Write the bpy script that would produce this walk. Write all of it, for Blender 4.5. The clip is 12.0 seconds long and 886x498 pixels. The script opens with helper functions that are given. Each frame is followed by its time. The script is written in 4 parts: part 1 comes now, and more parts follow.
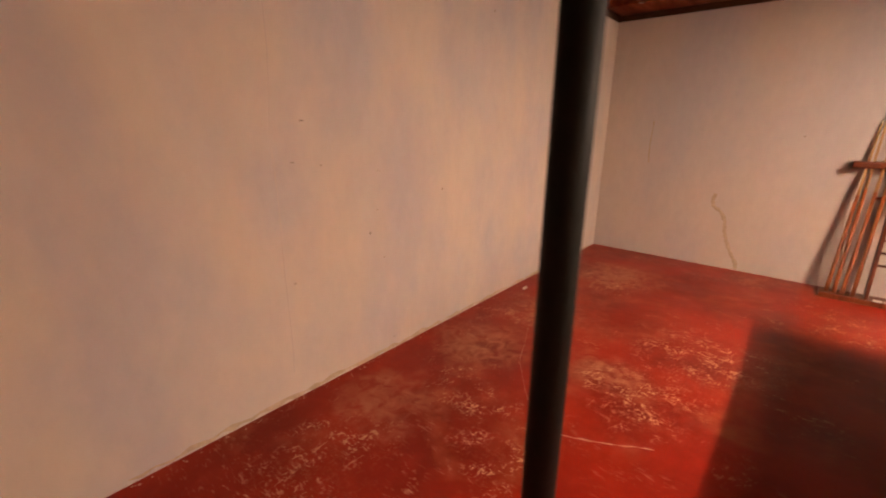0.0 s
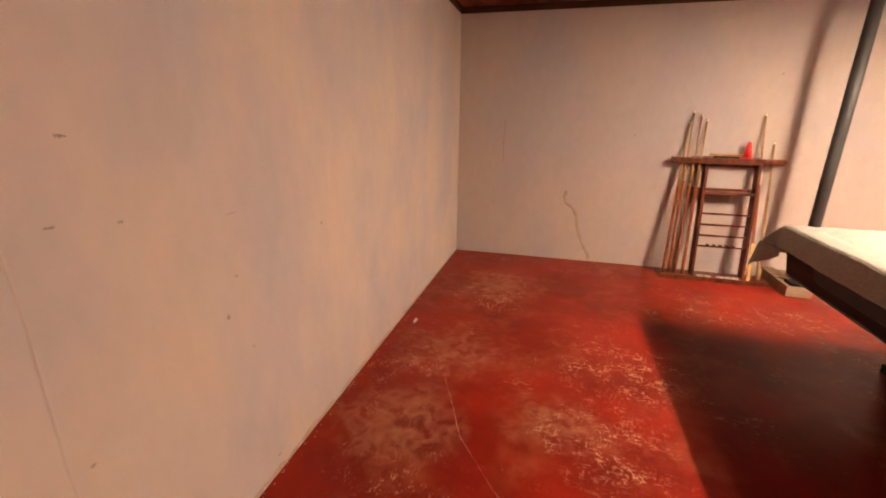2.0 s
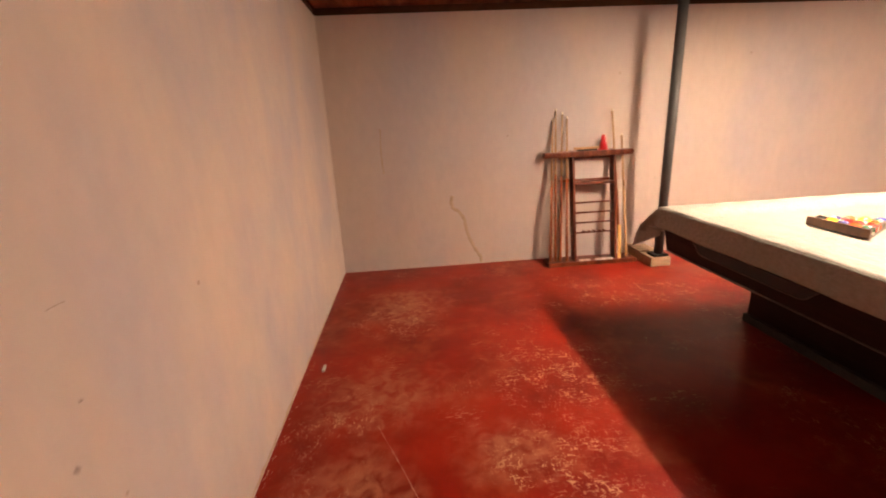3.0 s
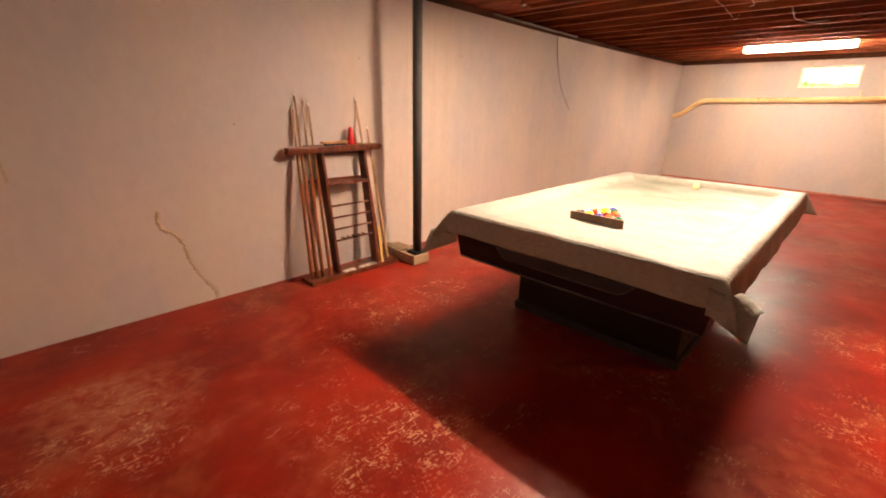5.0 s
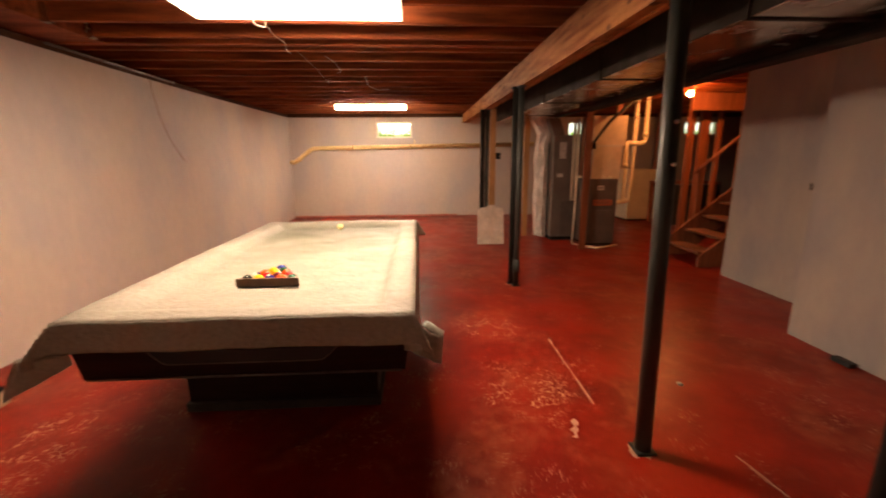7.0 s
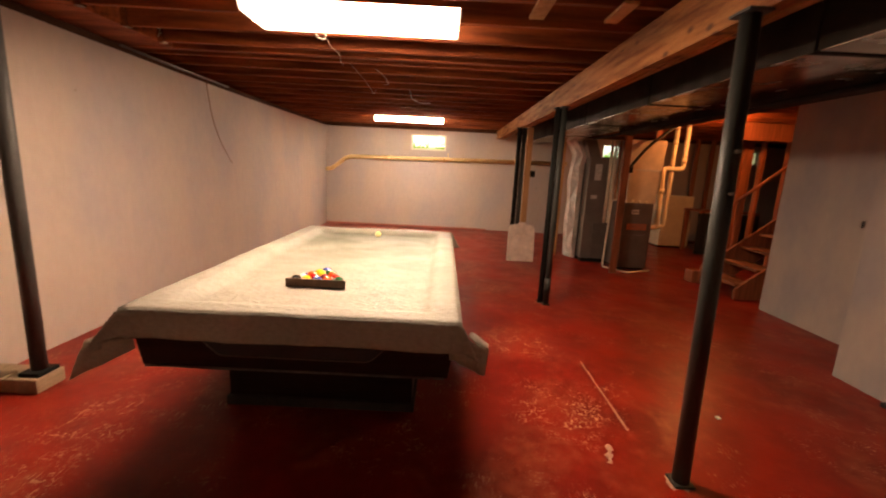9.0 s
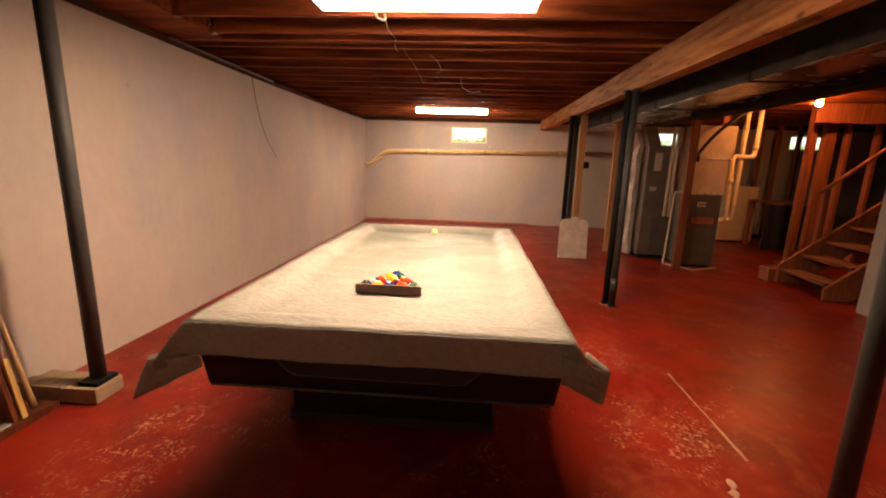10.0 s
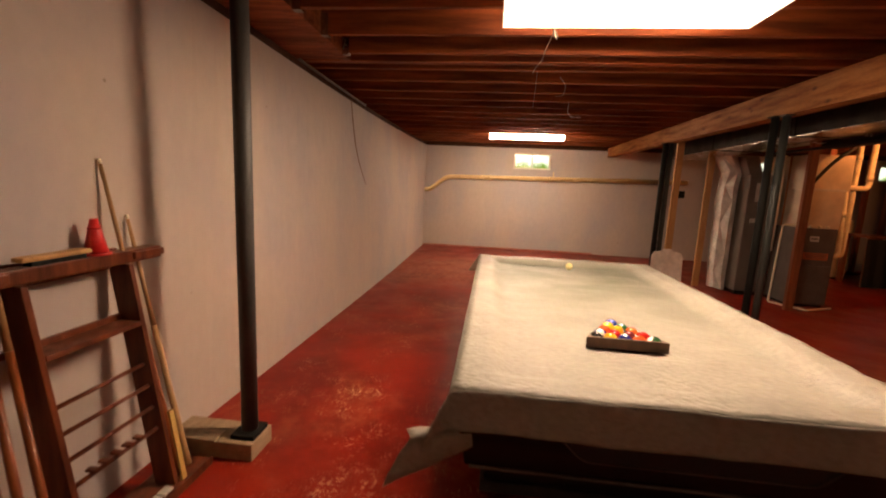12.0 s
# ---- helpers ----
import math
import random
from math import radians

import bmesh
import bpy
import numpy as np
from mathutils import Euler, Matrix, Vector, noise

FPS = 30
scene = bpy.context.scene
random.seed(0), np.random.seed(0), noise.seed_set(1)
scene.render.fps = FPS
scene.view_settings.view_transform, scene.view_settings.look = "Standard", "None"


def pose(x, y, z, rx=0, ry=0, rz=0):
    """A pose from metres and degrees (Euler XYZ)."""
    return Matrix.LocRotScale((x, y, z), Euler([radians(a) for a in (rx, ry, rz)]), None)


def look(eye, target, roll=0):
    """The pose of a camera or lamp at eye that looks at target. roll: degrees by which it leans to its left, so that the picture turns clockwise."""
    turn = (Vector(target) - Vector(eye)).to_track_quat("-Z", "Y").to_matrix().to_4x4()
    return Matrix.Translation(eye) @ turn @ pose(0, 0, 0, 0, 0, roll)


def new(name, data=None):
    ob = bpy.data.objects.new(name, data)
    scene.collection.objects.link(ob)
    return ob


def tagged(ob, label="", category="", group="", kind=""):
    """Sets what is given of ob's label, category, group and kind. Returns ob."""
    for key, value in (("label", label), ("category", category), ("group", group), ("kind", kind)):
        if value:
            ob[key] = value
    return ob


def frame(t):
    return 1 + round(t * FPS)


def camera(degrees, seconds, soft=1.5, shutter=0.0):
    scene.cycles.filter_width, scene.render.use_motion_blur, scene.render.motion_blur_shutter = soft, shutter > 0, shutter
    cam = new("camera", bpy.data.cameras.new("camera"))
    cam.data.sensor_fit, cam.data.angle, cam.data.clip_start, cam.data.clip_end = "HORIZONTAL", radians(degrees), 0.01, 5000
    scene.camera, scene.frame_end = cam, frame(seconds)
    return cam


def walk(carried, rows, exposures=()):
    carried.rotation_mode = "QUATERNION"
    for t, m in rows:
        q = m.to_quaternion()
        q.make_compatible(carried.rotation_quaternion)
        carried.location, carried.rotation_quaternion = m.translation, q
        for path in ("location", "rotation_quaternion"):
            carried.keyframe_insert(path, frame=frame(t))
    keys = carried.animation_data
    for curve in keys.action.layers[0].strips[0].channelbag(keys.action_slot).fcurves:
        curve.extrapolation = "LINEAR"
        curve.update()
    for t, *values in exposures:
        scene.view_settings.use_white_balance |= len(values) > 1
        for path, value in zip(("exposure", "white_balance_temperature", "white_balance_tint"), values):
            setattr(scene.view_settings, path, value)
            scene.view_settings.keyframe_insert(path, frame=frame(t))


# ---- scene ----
import collections

cam = camera(93.1, 12.0, soft=1.9, shutter=0.4)
PATH = [
    (0, (0.243, 0.409, 1.315), (-1.002, 1.865, 0.740), 0.5),
    (0.5, (-0.004, 0.38, 1.335), (-1.136, 1.876, 0.642), -0.3),
    (1, (-0.194, 0.461, 1.344), (-0.885, 2.202, 0.641), 0.5),
    (1.5, (-0.351, 0.664, 1.354), (-0.908, 2.471, 0.7), 0.2),
    (2, (-0.499, 0.808, 1.363), (-0.982, 2.655, 0.767), 0.7),
    (2.5, (-0.647, 0.971, 1.355), (-0.826, 2.868, 0.748), 1.2),
    (2.7, (-0.697, 0.991, 1.36), (-0.74, 2.907, 0.787), -1.0),
    (4.3, (-0.957, 1.746, 1.403), (-0.012, 3.4, 0.794), 1.2),
    (4.5, (-0.964, 1.796, 1.402), (0.157, 3.346, 0.819), 0.3),
    (5, (-0.966, 1.922, 1.383), (0.392, 3.241, 0.738), 1.3),
    (5.5, (-0.819, 2.041, 1.376), (0.694, 3.205, 0.778), 0.2),
    (6, (-0.711, 2.05, 1.398), (1.057, 2.833, 0.887), 1.5),
    (6.5, (-0.741, 2.092, 1.418), (1.183, 2.387, 0.955), -0.4),
    (7, (-0.813, 2.141, 1.423), (1.136, 2.028, 0.988), -0.4),
    (7.2, (-0.839, 2.153, 1.422), (1.098, 1.937, 0.976), 0.1),
    (8.8, (-0.862, 2.239, 1.44), (1.105, 2.159, 1.087), 2.2),
    (9, (-0.846, 2.269, 1.424), (1.118, 2.257, 1.048), 2.9),
    (9.5, (-0.725, 2.377, 1.39), (1.227, 2.429, 0.96), 3.0),
    (10, (-0.579, 2.551, 1.394), (1.375, 2.676, 0.987), 1.8),
    (10.5, (-0.551, 2.763, 1.393), (1.408, 2.874, 1.005), 2.9),
    (11, (-0.583, 3.013, 1.412), (1.378, 3.089, 1.028), 2.4),
    (11.5, (-0.518, 3.251, 1.378), (1.418, 3.526, 0.956), 2.4),
    (12, (-0.357, 3.502, 1.384), (1.609, 3.721, 1.086), 2.6),
]
EXPOSURES = [(0.0, 1.16, 6250, 10), (1.0, 1.13, 6250, 10), (2.5, 1.17, 6200, 10), (4.5, 1.0, 6300, 10), (5.0, 0.98, 6350, 10), (6.0, 0.77, 6550, 10), (7.0, 0.38, 6700, 11), (9.5, 0.29, 6700, 11), (10.5, 0.20, 6700, 11), (11.0, 0.06, 6700, 11), (12.0, -0.08, 6750, 11)]
walk(cam, [(t, look(eye, target, roll)) for t, eye, target, roll in PATH], EXPOSURES)

# ---- light ----
LAMP = (1.0, 0.72, 0.505)
TUBE_NEAR, TUBE_FAR, BULB, DAY = 480.0, 115.0, 1150.0, 2.0
world = bpy.data.worlds.new("sky")
scene.world = world
world.use_nodes = True
sky = world.node_tree.nodes.new("ShaderNodeTexSky")
sky.sky_type, sky.sun_disc = "NISHITA", False
sky.sun_elevation, sky.sun_rotation = radians(40), radians(200)
world.node_tree.links.new(sky.outputs[0], world.node_tree.nodes["Background"].inputs[0])
world.node_tree.nodes["Background"].inputs[1].default_value = 0.1


# ---- materials ----
def mat(name, c1, c2=None, rough=0.6, metal=0.0, scale=6.0, stretch=(1, 1, 1), bump=0.1, fine=60.0, rough2=None, lo=0.35, hi=0.65, grain=0.14):
    """A surface with two tones mixed by coarse noise, a fine grain in tone and relief."""
    m = bpy.data.materials.new(name)
    m.use_nodes = True
    nt = m.node_tree
    n, k = nt.nodes, nt.links.new
    b = n["Principled BSDF"]
    co = n.new("ShaderNodeTexCoord")
    mp = n.new("ShaderNodeMapping")
    mp.inputs["Scale"].default_value = stretch
    k(co.outputs["Object"], mp.inputs[0])
    a = n.new("ShaderNodeTexNoise")
    a.inputs["Scale"].default_value, a.inputs["Detail"].default_value = scale, 6
    k(mp.outputs[0], a.inputs["Vector"])
    r = n.new("ShaderNodeMapRange")
    r.inputs[1].default_value, r.inputs[2].default_value = lo, hi
    k(a.outputs["Fac"], r.inputs[0])
    f = n.new("ShaderNodeTexNoise")
    f.inputs["Scale"].default_value, f.inputs["Detail"].default_value = fine, 4
    k(mp.outputs[0], f.inputs["Vector"])
    mix = n.new("ShaderNodeMix")
    mix.data_type = "RGBA"
    mix.inputs[6].default_value = (*c1, 1)
    mix.inputs[7].default_value = (*(c2 or [c * 0.82 for c in c1]), 1)
    k(r.outputs[0], mix.inputs[0])
    gr = n.new("ShaderNodeMapRange")
    gr.inputs[1].default_value, gr.inputs[2].default_value, gr.inputs[3].default_value, gr.inputs[4].default_value = 0.3, 0.7, 1 - grain, 1 + grain * 0.7
    k(f.outputs["Fac"], gr.inputs[0])
    mul = n.new("ShaderNodeMix")
    mul.data_type, mul.blend_type = "RGBA", "MULTIPLY"
    mul.inputs[0].default_value = 1
    k(mix.outputs[2], mul.inputs[6])
    k(gr.outputs[0], mul.inputs[7])
    k(mul.outputs[2], b.inputs["Base Color"])
    rr = n.new("ShaderNodeMapRange")
    rr.inputs[3].default_value, rr.inputs[4].default_value = rough, rough2 if rough2 is not None else min(1, rough * 1.2)
    k(r.outputs[0], rr.inputs[0])
    k(rr.outputs[0], b.inputs["Roughness"])
    b.inputs["Metallic"].default_value = metal
    bp = n.new("ShaderNodeBump")
    bp.inputs["Strength"].default_value, bp.inputs["Distance"].default_value = bump, 0.01
    k(f.outputs["Fac"], bp.inputs["Height"])
    k(bp.outputs[0], b.inputs["Normal"])
    return m


def glow(name, colour, strength):
    m = bpy.data.materials.new(name)
    m.use_nodes = True
    b = m.node_tree.nodes["Principled BSDF"]
    b.inputs["Base Color"].default_value = (0.8, 0.8, 0.8, 1)
    b.inputs["Emission Color"].default_value = (*colour, 1)
    b.inputs["Emission Strength"].default_value = strength
    return m


def wall_paint(name, c1=(0.508, 0.418, 0.348), c2=(0.448, 0.388, 0.366), scale=1.7):
    """White masonry paint over parged concrete: mottled damp tones, vertical runs, trowel relief."""
    m = mat(name, c1, c2, 0.66, 0, scale, (1, 1, 0.55), 0.05, 16, lo=0.40, hi=0.62, grain=0.035)
    nt = m.node_tree
    n, k = nt.nodes, nt.links.new
    b = n["Principled BSDF"]
    prev = b.inputs["Base Color"].links[0].from_socket
    co = n.new("ShaderNodeTexCoord")
    mp = n.new("ShaderNodeMapping")
    mp.inputs["Scale"].default_value = (1, 1, 0.22)
    k(co.outputs["Object"], mp.inputs[0])
    s = n.new("ShaderNodeTexNoise")
    s.inputs["Scale"].default_value, s.inputs["Detail"].default_value = 4, 4
    k(mp.outputs[0], s.inputs["Vector"])
    r = n.new("ShaderNodeMapRange")
    r.inputs[1].default_value, r.inputs[2].default_value, r.inputs[3].default_value, r.inputs[4].default_value = 0.50, 0.72, 0, 0.30
    k(s.outputs["Fac"], r.inputs[0])
    mx = n.new("ShaderNodeMix")
    mx.data_type = "RGBA"
    k(r.outputs[0], mx.inputs[0])
    k(prev, mx.inputs[6])
    mx.inputs[7].default_value = (0.48, 0.385, 0.30, 1)
    # specks and pits
    v = n.new("ShaderNodeTexVoronoi")
    v.inputs["Scale"].default_value = 3.1
    k(co.outputs["Object"], v.inputs["Vector"])
    vr = n.new("ShaderNodeMapRange")
    vr.inputs[1].default_value, vr.inputs[2].default_value, vr.inputs[3].default_value, vr.inputs[4].default_value = 0.018, 0.03, 0.6, 0
    k(v.outputs["Distance"], vr.inputs[0])
    sp = n.new("ShaderNodeMix")
    sp.data_type = "RGBA"
    k(vr.outputs[0], sp.inputs[0])
    k(mx.outputs[2], sp.inputs[6])
    sp.inputs[7].default_value = (0.22, 0.15, 0.11, 1)
    k(sp.outputs[2], b.inputs["Base Color"])
    # broad trowel waves
    w = n.new("ShaderNodeTexNoise")
    w.inputs["Scale"].default_value, w.inputs["Detail"].default_value = 3.5, 3
    k(co.outputs["Object"], w.inputs["Vector"])
    bp = n.new("ShaderNodeBump")
    bp.inputs["Strength"].default_value, bp.inputs["Distance"].default_value = 0.25, 0.02
    k(w.outputs["Fac"], bp.inputs["Height"])
    old = b.inputs["Normal"].links[0].from_node
    k(bp.outputs[0], old.inputs["Normal"])
    return m


def floor_paint():
    """Worn red floor enamel: scuffed chips to the concrete, dusty patches, glossy clean stretches."""
    m = bpy.data.materials.new("red floor enamel")
    m.use_nodes = True
    nt = m.node_tree
    n, k = nt.nodes, nt.links.new
    b = n["Principled BSDF"]
    co = n.new("ShaderNodeTexCoord")

    def tex(scale, detail=6, stretch=(1, 1, 1), distort=0.0, rot=0.0):
        mp = n.new("ShaderNodeMapping")
        mp.inputs["Scale"].default_value = stretch
        mp.inputs["Rotation"].default_value = (0, 0, rot)
        k(co.outputs["Object"], mp.inputs[0])
        t = n.new("ShaderNodeTexNoise")
        t.inputs["Scale"].default_value, t.inputs["Detail"].default_value, t.inputs["Distortion"].default_value = scale, detail, distort
        k(mp.outputs[0], t.inputs["Vector"])
        return t.outputs["Fac"]

    def ramp(sock, a, bb, c=0.0, d=1.0):
        r = n.new("ShaderNodeMapRange")
        r.inputs[1].default_value, r.inputs[2].default_value, r.inputs[3].default_value, r.inputs[4].default_value = a, bb, c, d
        k(sock, r.inputs[0])
        return r.outputs[0]

    def mul(a, bb):
        t = n.new("ShaderNodeMath")
        t.operation = "MULTIPLY"
        k(a, t.inputs[0])
        k(bb, t.inputs[1])
        return t.outputs[0]

    def blend(fac, a, colour):
        x = n.new("ShaderNodeMix")
        x.data_type = "RGBA"
        k(fac, x.inputs[0])
        if isinstance(a, tuple):
            x.inputs[6].default_value = (*a, 1)
        else:
            k(a, x.inputs[6])
        x.inputs[7].default_value = (*colour, 1)
        return x.outputs[2]

    tone = blend(ramp(tex(1.6, 7), 0.38, 0.62), (0.25, 0.0145, 0.0055), (0.15, 0.008, 0.004))
    tone = blend(ramp(tex(9, 5), 0.5, 0.8, 0, 0.35), tone, (0.32, 0.034, 0.014))
    dust = mul(ramp(tex(1.7, 6, distort=1.2), 0.52, 0.66), ramp(tex(11, 7), 0.36, 0.62, 0.06, 0.55))
    tone = blend(dust, tone, (0.31, 0.080, 0.034))
    def larger(a, bb):
        t = n.new("ShaderNodeMath")
        t.operation = "MAXIMUM"
        k(a, t.inputs[0])
        k(bb, t.inputs[1])
        return t.outputs[0]

    ragged = n.new("ShaderNodeMix")
    ragged.data_type, ragged.blend_type = "RGBA", "ADD"
    ragged.inputs[0].default_value = 0.55
    rough_edge = n.new("ShaderNodeTexNoise")
    rough_edge.inputs["Scale"].default_value, rough_edge.inputs["Detail"].default_value = 4.0, 4
    k(co.outputs["Object"], rough_edge.inputs["Vector"])
    k(co.outputs["Object"], ragged.inputs[6])
    k(rough_edge.outputs["Color"], ragged.inputs[7])

    def worn(spots):
        """One mask of ragged worn patches, each (x, y, radius)."""
        mask = None
        for x, y, r in spots:
            d = n.new("ShaderNodeVectorMath")
            d.operation = "DISTANCE"
            d.inputs[1].default_value = (x + 0.275, y + 0.275, 0.275)
            k(ragged.outputs[2], d.inputs[0])
            one = ramp(d.outputs["Value"], r * 0.45, r * 1.15, 1.0, 0.0)
            mask = one if mask is None else larger(mask, one)
        return mask

    scuffed = worn(((-1.06, 1.23, 0.26), (-0.74, 1.88, 0.20), (-0.5, 1.6, 0.2), (0.0, 3.1, 0.36), (-0.2, 2.45, 0.34), (0.72, 4.12, 0.34), (1.2, 4.1, 0.28), (1.5, 1.5, 0.30), (2.55, 1.56, 0.34), (-0.9, 3.95, 0.34), (2.2, 4.3, 0.3)))
    dusty = worn(((-1.12, 2.33, 0.30), (-0.4, 2.55, 0.25), (6.6, 4.3, 1.3), (-1.0, 2.97, 0.34), (-0.85, 4.2, 0.4), (-1.1, 1.6, 0.25)))
    tone = blend(mul(dusty, ramp(tex(13, 7, distort=0.8), 0.38, 0.62, 0.05, 0.75)), tone, (0.34, 0.125, 0.065))
    zone = larger(scuffed, ramp(tex(1.3, 4), 0.53, 0.66, 0, 0.85))
    chips = mul(ramp(tex(58, 5, (1, 0.6, 1), 1.2, 0.6), 0.565, 0.635, 0, 0.88), zone)
    chips2 = mul(ramp(tex(80, 5, (0.3, 1, 1), 0.9, 0.5), 0.565, 0.635, 0, 0.85), larger(scuffed, ramp(tex(2.0, 4), 0.53, 0.66, 0, 0.7)))
    patchy = ramp(tex(8, 5, distort=0.6), 0.45, 0.58, 0.10, 1.0)
    chips, chips2 = mul(chips, patchy), mul(chips2, patchy)
    tone = blend(chips, tone, (0.50, 0.29, 0.16))
    tone = blend(chips2, tone, (0.48, 0.27, 0.15))
    k(tone, b.inputs["Base Color"])
    k(ramp(tex(3.0, 6), 0.3, 0.7, 0.29, 0.42), b.inputs["Roughness"])
    b.inputs["Specular IOR Level"].default_value = 0.15
    bp = n.new("ShaderNodeBump")
    bp.inputs["Strength"].default_value, bp.inputs["Distance"].default_value = 0.10, 0.01
    k(tex(11, 7), bp.inputs["Height"])
    k(bp.outputs[0], b.inputs["Normal"])
    return m


def ball_paint(name, colour, striped):
    m = bpy.data.materials.new(name)
    m.use_nodes = True
    n, k = m.node_tree.nodes, m.node_tree.links.new
    b = n["Principled BSDF"]
    b.inputs["Roughness"].default_value = 0.08
    co = n.new("ShaderNodeTexCoord")
    sep = n.new("ShaderNodeSeparateXYZ")
    k(co.outputs["Object"], sep.inputs[0])
    ab = n.new("ShaderNodeMath")
    ab.operation = "ABSOLUTE"
    k(sep.outputs[2], ab.inputs[0])
    gt = n.new("ShaderNodeMath")
    gt.operation = "GREATER_THAN"
    gt.inputs[1].default_value = 0.0225 if striped else 1.0
    k(ab.outputs[0], gt.inputs[0])
    # the white number disc on the +x pole
    dot = n.new("ShaderNodeMath")
    dot.operation = "GREATER_THAN"
    dot.inputs[1].default_value = 0.0272
    k(sep.outputs[0], dot.inputs[0])
    mx = n.new("ShaderNodeMath")
    mx.operation = "MAXIMUM"
    k(gt.outputs[0], mx.inputs[0])
    k(dot.outputs[0], mx.inputs[1])
    mix = n.new("ShaderNodeMix")
    mix.data_type = "RGBA"
    mix.inputs[6].default_value = (*colour, 1)
    mix.inputs[7].default_value = (0.78, 0.74, 0.62, 1)
    k(mx.outputs[0], mix.inputs[0])
    k(mix.outputs[2], b.inputs["Base Color"])
    return m


WALL = wall_paint("white masonry paint")
WALL_DAMP = wall_paint("blotched white masonry paint", (0.535, 0.436, 0.352), (0.448, 0.392, 0.374), 2.1)
# Same white paint, darkened in tone for the dim light by the stairs.
WALL_SHADED = wall_paint("shaded masonry paint", (0.385, 0.325, 0.280), (0.310, 0.278, 0.272), 2.2)
FLOOR = floor_paint()
JOIST = mat("old joist wood", (0.31, 0.076, 0.018), (0.13, 0.029, 0.008), 0.62, 0, 3, (6, 0.5, 6), 0.25, 40)
# Old board brown, taken darker to hold the shade between joists and at wall heads.
DECK = mat("shade-darkened subfloor boards", (0.075, 0.027, 0.012), (0.045, 0.017, 0.008), 0.7, 0, 4, (0.5, 5, 1), 0.25, 40)
BEAMW = mat("built-up pine beam", (0.42, 0.168, 0.044), (0.21, 0.068, 0.017), 0.65, 0, 2.2, (1.0, 7, 9), 0.3, 30, lo=0.40, hi=0.66, grain=0.22)
def knots(m, scale, stretch):
    """Adds dark round knots to a board material."""
    n, k = m.node_tree.nodes, m.node_tree.links.new
    b = n["Principled BSDF"]
    prev = b.inputs["Base Color"].links[0].from_socket
    co = n.new("ShaderNodeTexCoord")
    mp = n.new("ShaderNodeMapping")
    mp.inputs["Scale"].default_value = stretch
    k(co.outputs["Object"], mp.inputs[0])
    v = n.new("ShaderNodeTexVoronoi")
    v.inputs["Scale"].default_value = scale
    k(mp.outputs[0], v.inputs["Vector"])
    r = n.new("ShaderNodeMapRange")
    r.inputs[1].default_value, r.inputs[2].default_value, r.inputs[3].default_value, r.inputs[4].default_value = 0.05, 0.15, 0.92, 0
    k(v.outputs["Distance"], r.inputs[0])
    mx = n.new("ShaderNodeMix")
    mx.data_type = "RGBA"
    k(r.outputs[0], mx.inputs[0])
    k(prev, mx.inputs[6])
    mx.inputs[7].default_value = (0.10, 0.036, 0.012, 1)
    k(mx.outputs[2], b.inputs["Base Color"])
    return m


def cloth_tint_and_dimming(m):
    """Ragged grey-green tint towards the foot of the bed: green cloth below, and weaker lamp light painted in."""
    n, k = m.node_tree.nodes, m.node_tree.links.new
    b = n["Principled BSDF"]
    prev = b.inputs["Base Color"].links[0].from_socket
    co = n.new("ShaderNodeTexCoord")
    no = n.new("ShaderNodeTexNoise")
    no.inputs["Scale"].default_value, no.inputs["Detail"].default_value = 2.6, 5
    k(co.outputs["Object"], no.inputs["Vector"])
    sep = n.new("ShaderNodeSeparateXYZ")
    k(co.outputs["Object"], sep.inputs[0])

    def step(sock, lo, hi, a=0.0, c=1.0):
        r = n.new("ShaderNodeMapRange")
        r.inputs[1].default_value, r.inputs[2].default_value, r.inputs[3].default_value, r.inputs[4].default_value = lo, hi, a, c
        k(sock, r.inputs[0])
        return r.outputs[0]

    def times(a, c):
        t = n.new("ShaderNodeMath")
        t.operation = "MULTIPLY"
        k(a, t.inputs[0])
        k(c, t.inputs[1])
        return t.outputs[0]

    fac = times(step(no.outputs["Fac"], 0.30, 0.60, 0.35, 0.95), step(sep.outputs[0], 1.25, 2.5))
    fac = times(fac, step(sep.outputs[0], 3.18, 3.24, 1.0, 0.0))
    fac = times(fac, times(step(sep.outputs[1], 2.27, 2.36), step(sep.outputs[1], 3.40, 3.48, 1.0, 0.0)))
    mx = n.new("ShaderNodeMix")
    mx.data_type = "RGBA"
    k(fac, mx.inputs[0])
    k(prev, mx.inputs[6])
    # dark enough to dim the far end as well as tint it
    mx.inputs[7].default_value = (0.140, 0.147, 0.112, 1)
    k(mx.outputs[2], b.inputs["Base Color"])


knots(BEAMW, 4.2, (0.9, 0.05, 1.6))
knots(BEAMW, 7.0, (0.5, 0.05, 1.7))
STUD = mat("rough stud wood", (0.34, 0.10, 0.036), (0.20, 0.058, 0.022), 0.6, 0, 4, (6, 6, 0.5), 0.25, 40)
PINE = mat("pale pine", (0.50, 0.27, 0.10), (0.38, 0.19, 0.07), 0.6, 0, 4, (6, 6, 0.6), 0.2, 40)
STEEL = mat("painted grey steel", (0.062, 0.059, 0.054), (0.042, 0.040, 0.036), 0.5, 0.0, 7, (1, 1, 0.4), 0.08, 90)
BLACK = mat("black painted steel", (0.010, 0.010, 0.009), (0.015, 0.014, 0.012), 0.6, 0.0, 7, (1, 1, 0.4), 0.08, 90)
GREEN = mat("grey green painted steel", (0.040, 0.043, 0.038), (0.026, 0.028, 0.025), 0.40, 0.0, 7, (1, 1, 0.4), 0.08, 90)
